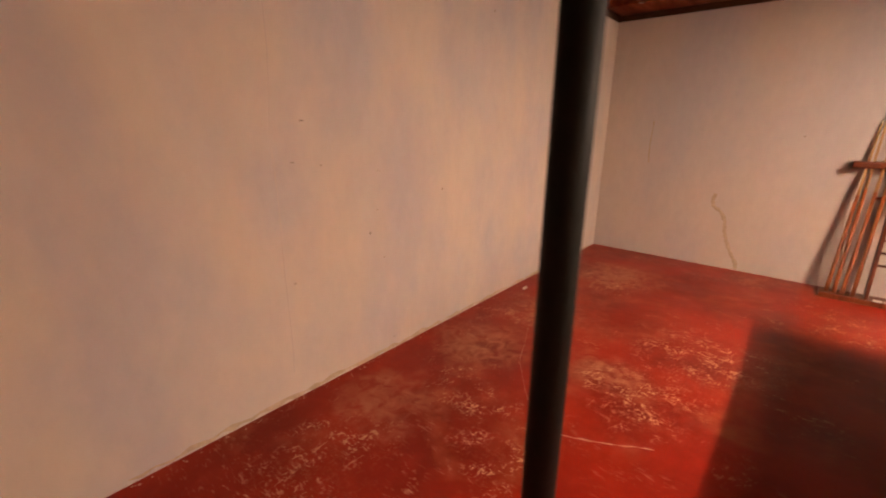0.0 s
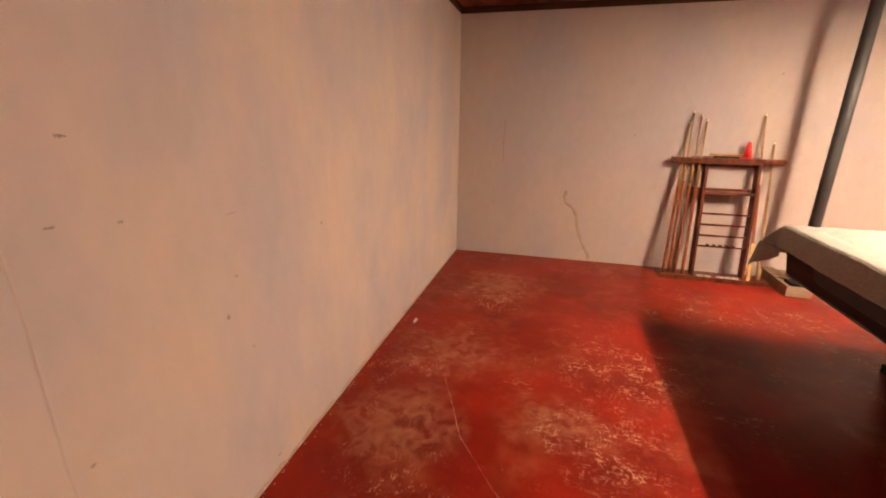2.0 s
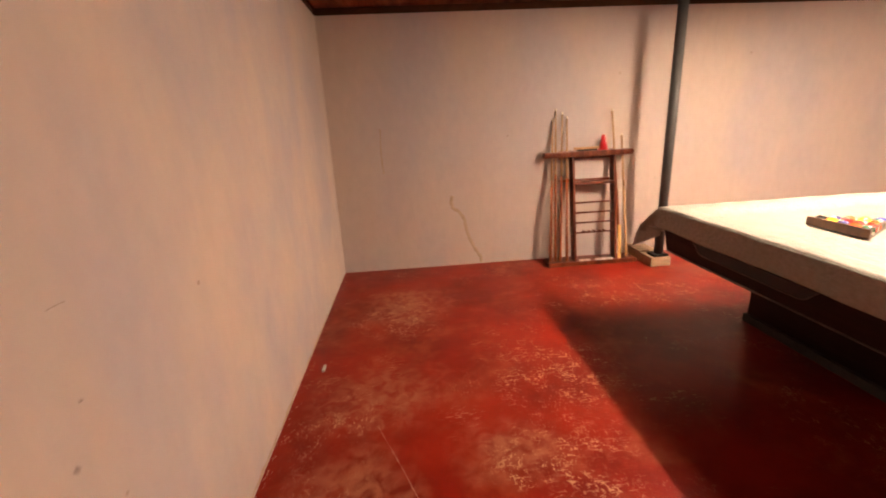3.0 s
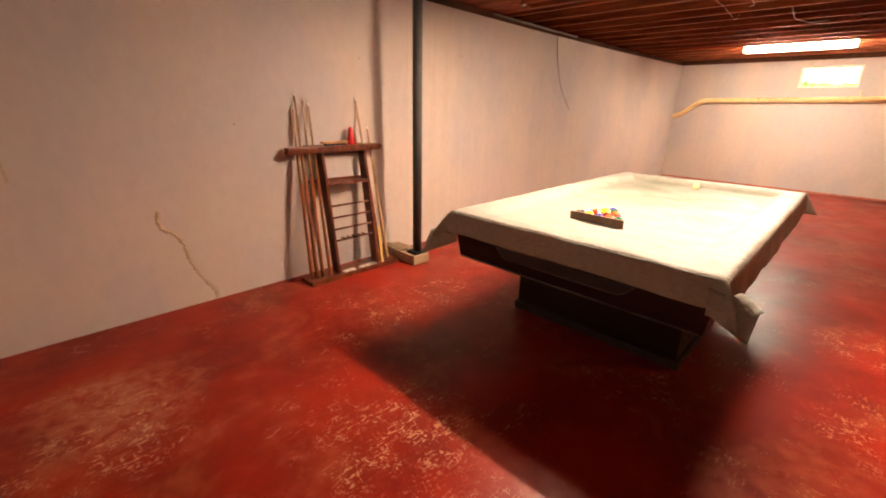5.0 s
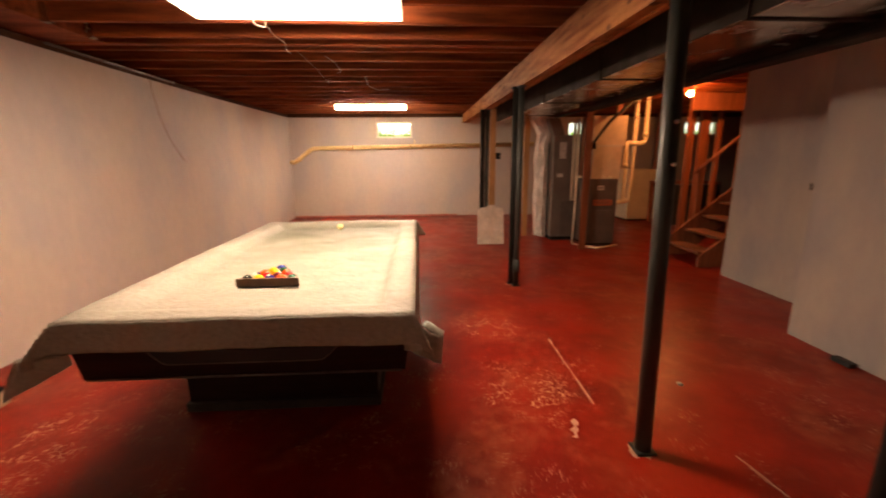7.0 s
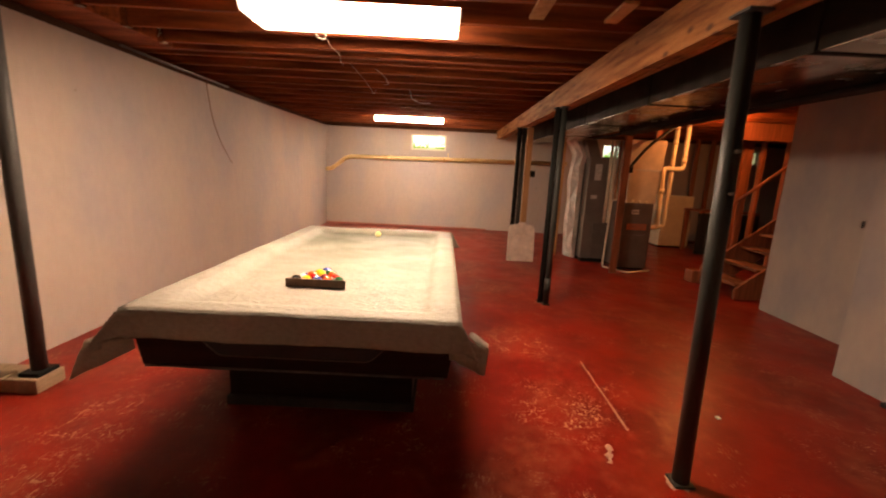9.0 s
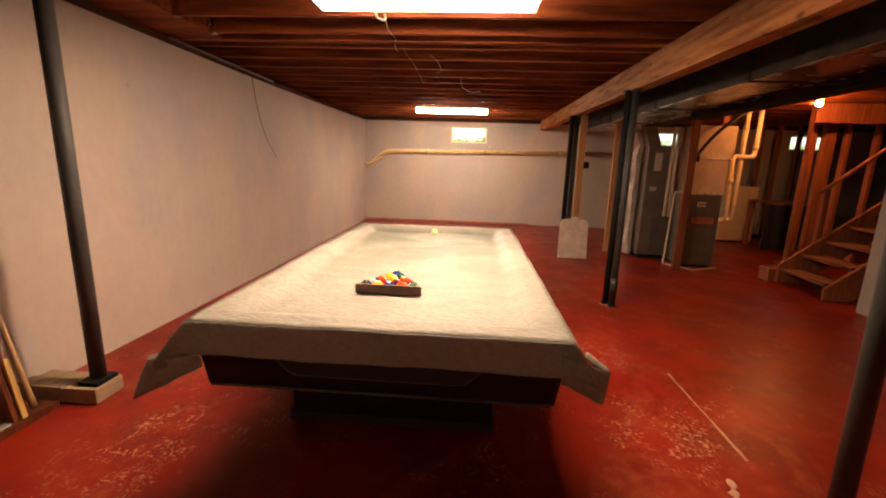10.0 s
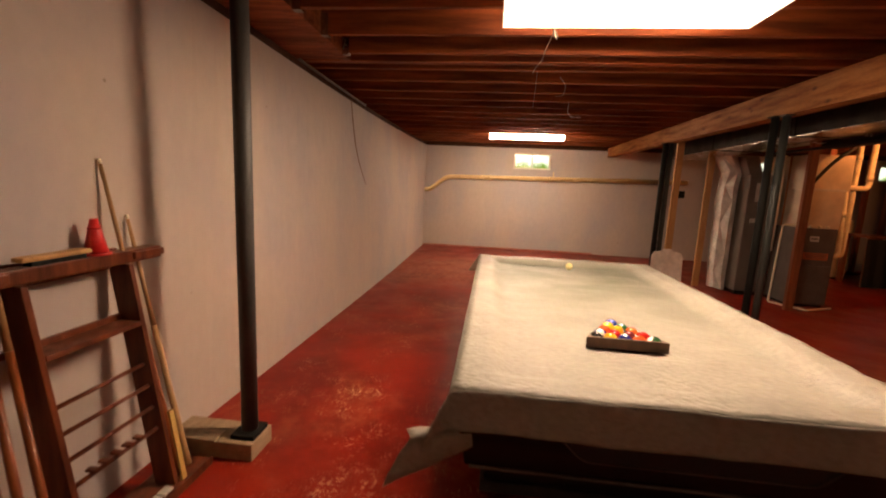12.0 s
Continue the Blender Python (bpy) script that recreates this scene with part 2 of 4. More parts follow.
GALV = mat("galvanised sheet", (0.62, 0.56, 0.48), (0.48, 0.43, 0.37), 0.14, 0.95, 5, (1, 1, 1), 0.05, 9, 0.30)
# Duct sides: near-black brown holds the shade under the joists, not bare metal.
DUCTG = mat("shade-darkened duct sheet", (0.022, 0.013, 0.008), (0.013, 0.008, 0.005), 0.65, 0.0, 6, (1, 1, 1), 0.06, 40)
BRIGHTM = mat("bright new duct sheet", (0.78, 0.66, 0.50), (0.64, 0.52, 0.38), 0.35, 0.3, 7, (1, 1, 1), 0.15, 14)
CHROME = mat("dull chrome trim", (0.55, 0.52, 0.48), (0.45, 0.43, 0.40), 0.25, 1.0, 9, (1, 1, 1), 0.03, 90)
COVER = mat("cream vinyl table cover", (0.335, 0.310, 0.258), (0.295, 0.275, 0.230), 0.38, 0, 4, (1, 0.6, 1), 0.75, 58, 0.50, grain=0.12)
cloth_tint_and_dimming(COVER)
TRIM = mat("dull aluminium edging", (0.17, 0.14, 0.12), (0.11, 0.09, 0.08), 0.45, 0.6, 9, bump=0.03)
TRIW = mat("brown stained wood", (0.12, 0.050, 0.022), (0.08, 0.032, 0.014), 0.4, 0, 6, (5, 5, 1), 0.08, 50)
TABLEW = mat("dark brown laminate", (0.022, 0.009, 0.006), (0.014, 0.006, 0.0045), 0.5, 0, 3, (6, 0.6, 6), 0.06, 50)
SLOT = mat("black ball slot", (0.008, 0.008, 0.009), None, 0.5, 0, 5)
TOEKICK = mat("grey base strip", (0.05, 0.042, 0.037), (0.035, 0.03, 0.027), 0.7, 0, 6)
RACKW = mat("varnished red mahogany", (0.17, 0.045, 0.017), (0.075, 0.019, 0.009), 0.34, 0, 4, (5, 5, 0.7), 0.10, 45)
CUEW = mat("pale maple cue", (0.42, 0.245, 0.11), (0.33, 0.185, 0.08), 0.35, 0, 6, (5, 5, 0.5), 0.05, 60)
CUEBUTT = mat("stained cue butt", (0.27, 0.078, 0.022), (0.17, 0.045, 0.014), 0.3, 0, 6, (5, 5, 0.5), 0.05, 60)
REDP = mat("red plastic", (0.62, 0.02, 0.02), (0.5, 0.015, 0.015), 0.35, 0, 6, bump=0.03)
WHITEP = mat("white pvc", (0.82, 0.74, 0.55), (0.74, 0.65, 0.47), 0.4, 0, 8, bump=0.03)
PIPEY = mat("yellowed drain pipe", (0.76, 0.56, 0.26), (0.66, 0.45, 0.19), 0.45, 0, 6, bump=0.06)
CARD = mat("translucent plastic sheet", (0.86, 0.77, 0.66), (0.74, 0.64, 0.53), 0.22, 0, 5, bump=0.6, fine=14)
CARD.node_tree.nodes["Principled BSDF"].inputs["Transmission Weight"].default_value = 0.12
WHITEC = mat("white score card", (0.66, 0.62, 0.56), (0.45, 0.41, 0.36), 0.5, 0, 30)
CONC = mat("bare concrete", (0.46, 0.27, 0.19), (0.36, 0.18, 0.12), 0.8, 0, 20, bump=0.3)
SCUFF = mat("grey scuff", (0.27, 0.215, 0.185), (0.34, 0.275, 0.235), 0.8, 0, 60)
CRACKM = mat("damp stained crack", (0.46, 0.345, 0.23), (0.39, 0.295, 0.195), 0.8, 0, 14, bump=0.3)
GREYM = mat("grey enamel cabinet", (0.135, 0.108, 0.092), (0.10, 0.080, 0.069), 0.32, 0, 5, bump=0.04)
TANKM = mat("grey tank enamel", (0.165, 0.134, 0.113), (0.125, 0.100, 0.084), 0.28, 0, 4, bump=0.04)
ORANGE = mat("orange warning sticker", (0.62, 0.16, 0.06), (0.5, 0.12, 0.05), 0.5, 0, 30)
FOIL = mat("white wrapped duct", (0.78, 0.73, 0.65), (0.58, 0.54, 0.48), 0.4, 0, 6, bump=0.5, fine=18)
CREAM = mat("cream enamel", (0.80, 0.71, 0.52), (0.72, 0.62, 0.45), 0.4, 0, 5, bump=0.03)
TARP = mat("black sheeting", (0.012, 0.012, 0.012), (0.022, 0.02, 0.018), 0.55, 0, 8, bump=0.5, fine=20)
RUBBER = mat("black hose", (0.012, 0.011, 0.010), None, 0.5, 0, 8)
COPPER = mat("orange copper", (0.60, 0.26, 0.12), (0.45, 0.18, 0.08), 0.35, 0.9, 9)
CORD = mat("white flex", (0.45, 0.38, 0.3), None, 0.5, 0, 9)
REDBASE = mat("red paint wall base", (0.40, 0.09, 0.05), (0.45, 0.20, 0.14), 0.5, 0, 8, bump=0.1)
CARPET = mat("worn tread wood", (0.24, 0.082, 0.030), (0.14, 0.046, 0.018), 0.6, 0, 5, (0.6, 5, 5), 0.2, 40)
# Very dark base tone carries the lack of light on these walls.
SHADEW = mat("shade-toned wall", (0.10, 0.085, 0.075), (0.07, 0.06, 0.052), 0.8, 0, 3, bump=0.2)
LENS_NEAR = glow("lit acrylic diffuser", LAMP, TUBE_NEAR * 0.022)
HOT_NEAR = glow("tube glow through acrylic", LAMP, TUBE_NEAR)
LENS_SIDE = glow("acrylic diffuser side", LAMP, 115.0)
LENS_END = glow("dim acrylic end cap", LAMP, 1.8)
LENS_FAR = glow("lit far diffuser", (1.0, 0.77, 0.55), TUBE_FAR)
BULBM = glow("lit bulb glass", (1.0, 0.35, 0.10), BULB)


for dull, level in ((DUCTG, 0.1), (TABLEW, 0.2), (TOEKICK, 0.15), (BEAMW, 0.25), (WALL, 0.2), (WALL_DAMP, 0.2), (WALL_SHADED, 0.2), (BLACK, 0.12), (GREEN, 0.35), (COVER, 0.22), (DECK, 0.1), (JOIST, 0.25), (RACKW, 0.22), (CUEBUTT, 0.25), (CUEW, 0.25), (CONC, 0.1)):
    dull.node_tree.nodes["Principled BSDF"].inputs["Specular IOR Level"].default_value = level


# ---- mesh helpers ----
def mesh_of(name, bm, material):
    me = bpy.data.meshes.new(name)
    bmesh.ops.recalc_face_normals(bm, faces=bm.faces)
    bm.to_mesh(me)
    bm.free()
    for m in material if isinstance(material, (list, tuple)) else [material]:
        me.materials.append(m)
    return me


def part(name, bm, material, parent=None, label="", smooth=False):
    ob = new(name, mesh_of(name, bm, material))
    if smooth:
        for p in ob.data.polygons:
            p.use_smooth = True
    if parent is not None:
        ob.parent = parent
    if label:
        tagged(ob, label)
    return ob


def thing(name, at, label, category, group="", rz=0.0):
    ob = new(name)
    ob.empty_display_size = 0.1
    ob.matrix_basis = pose(*at, 0, 0, rz)
    return tagged(ob, label, category, group)


def box(x0, x1, y0, y1, z0, z1, bevel=0.0, bm=None, mi=0):
    own = bmesh.new()
    bmesh.ops.create_cube(own, size=1)
    for v in own.verts:
        v.co = Vector((x0 + (v.co.x + 0.5) * (x1 - x0), y0 + (v.co.y + 0.5) * (y1 - y0), z0 + (v.co.z + 0.5) * (z1 - z0)))
    if bevel:
        bmesh.ops.bevel(own, geom=own.edges[:], offset=bevel, segments=2, affect="EDGES", profile=0.6)
    for f in own.faces:
        f.material_index = mi
    if bm is None:
        return own
    return merge(bm, own)


def merge(bm, own):
    me = bpy.data.meshes.new("joined")
    own.to_mesh(me)
    own.free()
    bm.from_mesh(me)
    bpy.data.meshes.remove(me)
    return bm


def tube(points, r, seg=14, bm=None, r_end=None, mi=0):
    """A round bar along a line of points, closed at its ends."""
    own = bm if bm is not None else bmesh.new()
    pts = [Vector(p) for p in points]
    rings = []
    side = None
    for i, p in enumerate(pts):
        d = (pts[min(i + 1, len(pts) - 1)] - pts[max(i - 1, 0)]).normalized()
        if side is None:
            side = d.orthogonal().normalized()
        side = (side - d * side.dot(d)).normalized()
        up = d.cross(side)
        rad = r if r_end is None else r + (r_end - r) * i / (len(pts) - 1)
        rings.append([own.verts.new(p + side * math.cos(2 * math.pi * j / seg) * rad + up * math.sin(2 * math.pi * j / seg) * rad) for j in range(seg)])
    faces = []
    for a, b in zip(rings, rings[1:]):
        for j in range(seg):
            faces.append(own.faces.new((a[j], a[(j + 1) % seg], b[(j + 1) % seg], b[j])))
    faces.append(own.faces.new(rings[0][::-1]))
    faces.append(own.faces.new(rings[-1]))
    for f in faces:
        f.smooth = len(f.verts) == 4
        f.material_index = mi
    return own


def bend(points, radius=0.06, steps=5):
    """Rounds the corners of a line of points."""
    pts = [Vector(p) for p in points]
    out = [pts[0]]
    for a, p, b in zip(pts, pts[1:], pts[2:]):
        u, v = (a - p), (b - p)
        d = min(radius, u.length * 0.45, v.length * 0.45)
        s, e = p + u.normalized() * d, p + v.normalized() * d
        for i in range(steps + 1):
            w = i / steps
            out.append(s * (1 - w) ** 2 + p * 2 * w * (1 - w) + e * w * w)
    out.append(pts[-1])
    return out


def ribbon(points, width, normal, lift=0.004, seed=1, jitter=0.5, sub=8):
    """A ragged thin raised strip along points on a plane."""
    rng = random.Random(seed)
    bm = bmesh.new()
    nrm = Vector(normal)
    pts = []
    for a, b in zip(points, points[1:]):
        for i in range(sub):
            pts.append(Vector(a).lerp(Vector(b), i / sub))
    pts.append(Vector(points[-1]))
    L, R, B = [], [], []
    for i, p in enumerate(pts):
        d = (pts[min(i + 1, len(pts) - 1)] - pts[max(i - 1, 0)]).normalized()
        s = d.cross(nrm).normalized()
        w = width * (1 + jitter * (rng.random() - 0.5) * 2) * 0.5
        o = s * width * jitter * (rng.random() - 0.5)
        L.append(bm.verts.new(p + o + s * w + nrm * 0.0005))
        R.append(bm.verts.new(p + o - s * w + nrm * 0.0005))
        B.append(bm.verts.new(p + o + nrm * lift))
    for i in range(len(pts) - 1):
        bm.faces.new((L[i], L[i + 1], B[i + 1], B[i]))
        bm.faces.new((B[i], B[i + 1], R[i + 1], R[i]))
    return bm


def structure(name, bm, material, label="", category="", smooth=False):
    return tagged(part(name, bm, material, None, "", smooth), label, category or name.split("_")[0], kind="structure")


# ---- setting ----
W, N, E = -1.462, 5.065, 9.313          # inner faces of the outer walls
SOUTH = -6.0
JB, TOP = 2.35, 2.585                    # underside of joists, underside of deck


def floor_sheet():
    bm = bmesh.new()
    bmesh.ops.create_grid(bm, x_segments=44, y_segments=44, size=0.5)
    for v in bm.verts:
        x, y = W - 0.2 + (v.co.x + 0.5) * (E - W + 0.4), SOUTH - 0.2 + (v.co.y + 0.5) * (N - SOUTH + 0.6)
        v.co = Vector((x, y, 0.0))
    geo = bmesh.ops.extrude_face_region(bm, geom=bm.faces[:])
    for v in [g for g in geo["geom"] if isinstance(g, bmesh.types.BMVert)]:
        v.co.z = -0.12
    return bm


structure("floor", floor_sheet(), FLOOR, "worn red painted concrete basement floor", "floor")
WT = 2.285
structure("wall_west", box(W - 0.2, W, -1.0, N + 0.35, 0, WT), WALL_DAMP, "white painted parged concrete wall with a vertical crack", "wall")
def north_bulge(x, z=WT):
    """The wall bows outward at its head and a little inward at its foot."""
    bow = math.sin(math.pi * min(max((x - 1.5) / (E - 1.5), 0), 1))
    return bow * (-0.04 + 0.14 * min(z / WT, 1))


def north_wall():
    bm = bmesh.new()
    xs = [W + (E - W) * i / 60 for i in range(61)]
    rows = [[bm.verts.new((x, y0 + (north_bulge(x, z) if k < 2 else 0), z)) for x in xs] for k, (y0, z) in enumerate(((N, 0), (N, WT), (N + 0.35, WT), (N + 0.35, 0)))]
    for k in range(4):
        for i in range(60):
            bm.faces.new((rows[k][i], rows[k][i + 1], rows[(k + 1) % 4][i + 1], rows[(k + 1) % 4][i]))
    bm.faces.new([r[0] for r in rows])
    bm.faces.new([r[-1] for r in rows][::-1])
    return bm


structure("wall_north", north_wall(), WALL, "white painted concrete wall with damp stains", "wall")


def wall_with_holes(x0, x1, ya, yb, z1, holes):
    """A wall along y with openings (y0, y1, z0, z1) in order of y."""
    bm = bmesh.new()
    y = ya
    for h0, h1, za, zb in holes:
        box(x0, x1, y, h0, 0, z1, bm=bm)
        box(x0, x1, h0, h1, 0, za, bm=bm)
        box(x0, x1, h0, h1, zb, z1, bm=bm)
        y = h1
    box(x0, x1, y, yb, 0, z1, bm=bm)
    return bm


WIN_A = (2.262, 3.075, 1.83, 2.185)
WIN_B = (-5.15, -4.30, 1.86, 2.19)
WIN_C = (-2.32, -1.45, 1.83, 2.185)
structure("wall_east", wall_with_holes(E, E + 0.25, SOUTH, N + 0.35, WT, [WIN_B, WIN_C, WIN_A]), WALL, "white painted concrete end wall with a small high window", "wall")
structure("wall_south_near", box(W, 2.18, -1.0, -0.815, 0, JB - 0.001), WALL_SHADED, "white painted block wall beside the stairs", "wall")
structure("wall_south_step", box(1.98, 3.84, -1.70, -1.47, 0, JB - 0.001), WALL_SHADED, "white painted recessed wall beside the stairs", "wall")
structure("wall_south_return", box(1.98, 2.177, -1.467, -1.003, 0, JB - 0.001), WALL_SHADED, "white painted return wall", "wall")
structure("wall_stair_side", box(3.64, 3.837, SOUTH, -1.703, 0, 4.6), SHADEW, "wall beside the stair flight with shade in its tone", "wall")
# Two unseen walls, added only to stop sky light entering over wall_south.
structure("wall_west_far", box(W - 0.2, W, SOUTH - 0.2, -1.003, 0, TOP), SHADEW, "unseen wall added to shut out sky light", "wall")
structure("wall_south_far", box(W + 0.003, 3.637, SOUTH - 0.2, SOUTH, 0, TOP), SHADEW, "unseen wall added to shut out sky light", "wall")
structure("wall_south", box(3.84, E + 0.25, SOUTH - 0.2, SOUTH, 0, 4.6), SHADEW, "back wall of the cellar with shade in its tone", "wall")

# red floor paint carried a hand's breadth up the east wall
structure("baseboard_east", box(E - 0.012, E - 0.001, 1.2, N - 0.001, 0.0, 0.035, 0.003), REDBASE, "red painted strip along the wall foot", "baseboard")

STAIR_X0, STAIR_X1, STAIR_Y = 4.10, 5.02, -2.3   # ceiling opening over the stairs


def ceiling_mesh():
    bm = bmesh.new()
    rng = random.Random(4)
    x = 2.515 - 0.4065 * 9
    while x < E - 0.05:
        over_stairs = STAIR_X0 - 0.1 < x < STAIR_X1 + 0.02
        y1 = 4.70 if x < 3.1 else N + 0.3
        y0 = STAIR_Y if over_stairs else SOUTH
        dz = rng.uniform(-0.006, 0.004)
        box(x - 0.02, x + 0.02, y0, y1, JB + dz, TOP, 0.004, bm)
        x += 0.4065
    box(3.10, 3.145, SOUTH, N + 0.3, JB - 0.003, TOP, 0.004, bm)
    box(3.15, 3.19, SOUTH, N + 0.3, JB - 0.001, TOP, 0.004, bm)
    # deck boards
    y = SOUTH
    while y < N + 0.35:
        wd = rng.uniform(0.13, 0.15)
        z = TOP + rng.uniform(0, 0.004)
        if y < STAIR_Y:
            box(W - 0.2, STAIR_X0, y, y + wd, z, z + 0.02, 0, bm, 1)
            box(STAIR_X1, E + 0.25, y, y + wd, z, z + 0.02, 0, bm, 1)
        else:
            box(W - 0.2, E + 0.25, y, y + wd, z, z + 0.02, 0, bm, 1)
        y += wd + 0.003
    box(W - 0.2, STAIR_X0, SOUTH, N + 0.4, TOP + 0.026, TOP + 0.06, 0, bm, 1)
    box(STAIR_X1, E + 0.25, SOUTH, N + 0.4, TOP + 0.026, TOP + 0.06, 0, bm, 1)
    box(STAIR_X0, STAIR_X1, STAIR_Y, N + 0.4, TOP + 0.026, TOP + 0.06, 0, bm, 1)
    return bm


structure("ceiling", ceiling_mesh(), [JOIST, DECK], "open dark brown joists under wide shade-darkened subfloor boards", "ceiling")
# Unseen shell over the stair opening, added to keep the sky out.
structure("ceiling_upper", box(3.6, 5.3, SOUTH - 0.2, STAIR_Y + 0.1, 4.6, 4.7), SHADEW, "shade-toned ceiling closing the stairwell", "ceiling")
structure("wall_stairwell_east", box(STAIR_X1, STAIR_X1 + 0.1, SOUTH, STAIR_Y, TOP + 0.06, 4.6), SHADEW, "shade-toned side wall closing the stairwell", "wall")
structure("wall_stairwell_north", box(3.837, STAIR_X1, STAIR_Y - 0.003, STAIR_Y + 0.1, TOP + 0.065, 4.6), SHADEW, "shade-toned front wall closing the stairwell", "wall")


def beam_mesh():
    """Three planks side by side; the bottom rises a little towards the far wall."""
    bm = bmesh.new()
    for i in range(3):
        own = box(-1.42, 9.31, 0.95 + i * 0.044, 0.992 + i * 0.044, 2.06, JB - 0.008, 0.004)
        for v in own.verts:
            if v.co.z < 2.2:
                v.co.z += 0.009 * (v.co.x + 1.4) + (0.006 if i == 1 else 0)
        merge(bm, own)
    return bm


structure("ceiling_beam", beam_mesh(), BEAMW, "built-up pine girder with knots carrying the joists", "beam")
structure("ceiling_header", box(W, 3.097, 4.703, 4.79, JB - 0.004, TOP, 0.003), JOIST, "doubled brown header carrying the short joists", "beam")
structure("ceiling_soffit", box(W, 3.097, 4.793, N + 0.1, JB + 0.002, JB + 0.03, 0.002), JOIST, "brown boards between header and wall", "ceiling")


def sill():
    """A dark plate on the wall head, following the wall."""
    bm = bmesh.new()
    xs = [W + (E - W) * i / 60 for i in range(61)]
    rows = [[bm.verts.new((x, N + north_bulge(x) + dy, z)) for x in xs] for dy, z in ((0.012, WT + 0.001), (0.012, WT + 0.06), (0.14, WT + 0.06), (0.14, WT + 0.001))]
    for k in range(4):
        for i in range(60):
            bm.faces.new((rows[k][i], rows[k][i + 1], rows[(k + 1) % 4][i + 1], rows[(k + 1) % 4][i]))
    bm.faces.new([r[0] for r in rows])
    bm.faces.new([r[-1] for r in rows][::-1])
    return bm


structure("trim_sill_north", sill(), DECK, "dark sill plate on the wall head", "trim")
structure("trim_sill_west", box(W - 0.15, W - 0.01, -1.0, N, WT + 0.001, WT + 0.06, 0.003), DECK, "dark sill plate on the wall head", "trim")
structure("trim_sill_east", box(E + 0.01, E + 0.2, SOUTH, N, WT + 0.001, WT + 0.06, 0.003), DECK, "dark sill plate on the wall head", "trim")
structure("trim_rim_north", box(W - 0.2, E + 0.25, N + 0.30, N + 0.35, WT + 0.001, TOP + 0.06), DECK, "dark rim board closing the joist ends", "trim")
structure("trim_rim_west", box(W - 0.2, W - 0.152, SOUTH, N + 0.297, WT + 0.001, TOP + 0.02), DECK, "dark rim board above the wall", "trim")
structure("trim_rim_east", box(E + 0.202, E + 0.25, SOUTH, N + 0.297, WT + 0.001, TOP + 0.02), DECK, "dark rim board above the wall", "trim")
wall_pipe = thing("wall_head_pipe", (0, 0, 0), "thin grey conduit along the wall head", "conduit")
part("conduit", tube([(x, N + north_bulge(x) - 0.03, 2.325) for x in (3.0, 3.6, 4.2, 4.9)], 0.012, 10), GREYM, wall_pipe)

# cracks and scars
structure("trim_wall_crack", ribbon([(W, 1.335, 2.2), (W, 1.325, 1.55), (W, 1.300, 1.25), (W, 1.308, 0.95), (W, 1.303, 0.70), (W, 1.305, 0.30), (W, 1.30, 0.15)], 0.0045, (1, 0, 0), 0.0018, 3), WALL, "vertical filled crack in the plaster", "crack")
structure("trim_wall_stain", ribbon([(-0.365, N, 0.70), (-0.385, N, 0.64), (-0.365, N, 0.585), (-0.30, N, 0.535), (-0.255, N, 0.46), (-0.24, N, 0.36), (-0.215, N, 0.27), (-0.16, N, 0.16), (-0.105, N, 0.07), (-0.10, N, 0.01)], 0.030, (0, -1, 0), 0.004, 5, 0.25), CRACKM, "crooked damp stained crack", "crack")
structure("trim_wall_runs", ribbon([(-1.0, N, 1.35), (-1.01, N, 1.1), (-1.0, N, 0.95)], 0.012, (0, -1, 0), 0.002, 6), CRACKM, "thin crack in the wall paint", "crack")
for y, z, w, h in ((1.450, 1.319, 0.022, 0.006), (1.531, 1.124, 0.014, 0.005), (1.876, 1.072, 0.045, 0.002), (1.805, 0.744, 0.012, 0.014), (1.349, 0.593, 0.010, 0.007), (1.954, 0.073, 0.008, 0.008), (1.389, 1.144, 0.020, 0.004), (1.861, 0.867, 0.010, 0.006)):
    structure("trim_wall_scuff", ribbon([(W, y - w / 2, z), (W, y, z + h * 0.3), (W, y + w / 2, z)], h, (1, 0, 0), 0.0015, int(y * 100), 0.7, 4), SCUFF, "small grey scuff on the wall paint", "scuff")
structure("trim_wall_foot", ribbon([(W, 0.6, 0.016), (W, 1.2, 0.020), (W, 1.9, 0.014), (W, 2.6, 0.016), (W, 3.4, 0.012), (W, 4.9, 0.010)], 0.020, (1, 0, 0), 0.0015, 31, 0.8, 14), CRACKM, "soiled cream paint edge along the wall foot", "stain")
structure("trim_floor_joint", ribbon([(1.33, 1.14, 0), (2.21, 1.135, 0)], 0.016, (0, 0, 1), 0.002, 7, 0.3), CONC, "bare sawn joint in the floor paint", "crack")
structure("trim_floor_joint_near", ribbon([(0.60, 0.60, 0), (0.86, 0.635, 0)], 0.016, (0, 0, 1), 0.003, 8, 0.4), CONC, "bare scrape in the floor paint", "crack")
structure("trim_floor_chip", ribbon([(1.04, 1.36, 0), (1.19, 1.30, 0)], 0.03, (0, 0, 1), 0.003, 9, 0.6), CONC, "bare chip in the floor paint", "crack")
structure("trim_floor_crack_faint", ribbon([(-1.0, 2.78, 0), (-0.90, 2.55, 0), (-0.81, 2.33, 0), (-0.62, 2.08, 0), (-0.446, 1.886, 0)], 0.0028, (0, 0, 1), 0.001, 12, 1.0, 14), CONC, "faint bare hairline crack in the floor paint", "crack")
structure("trim_floor_crack", ribbon([(-0.443, 1.883, 0), (-0.226, 1.98, 0), (-0.02, 2.10, 0)], 0.006, (0, 0, 1), 0.001, 10, 0.9), CONC, "crooked bare crack in the floor paint", "crack")


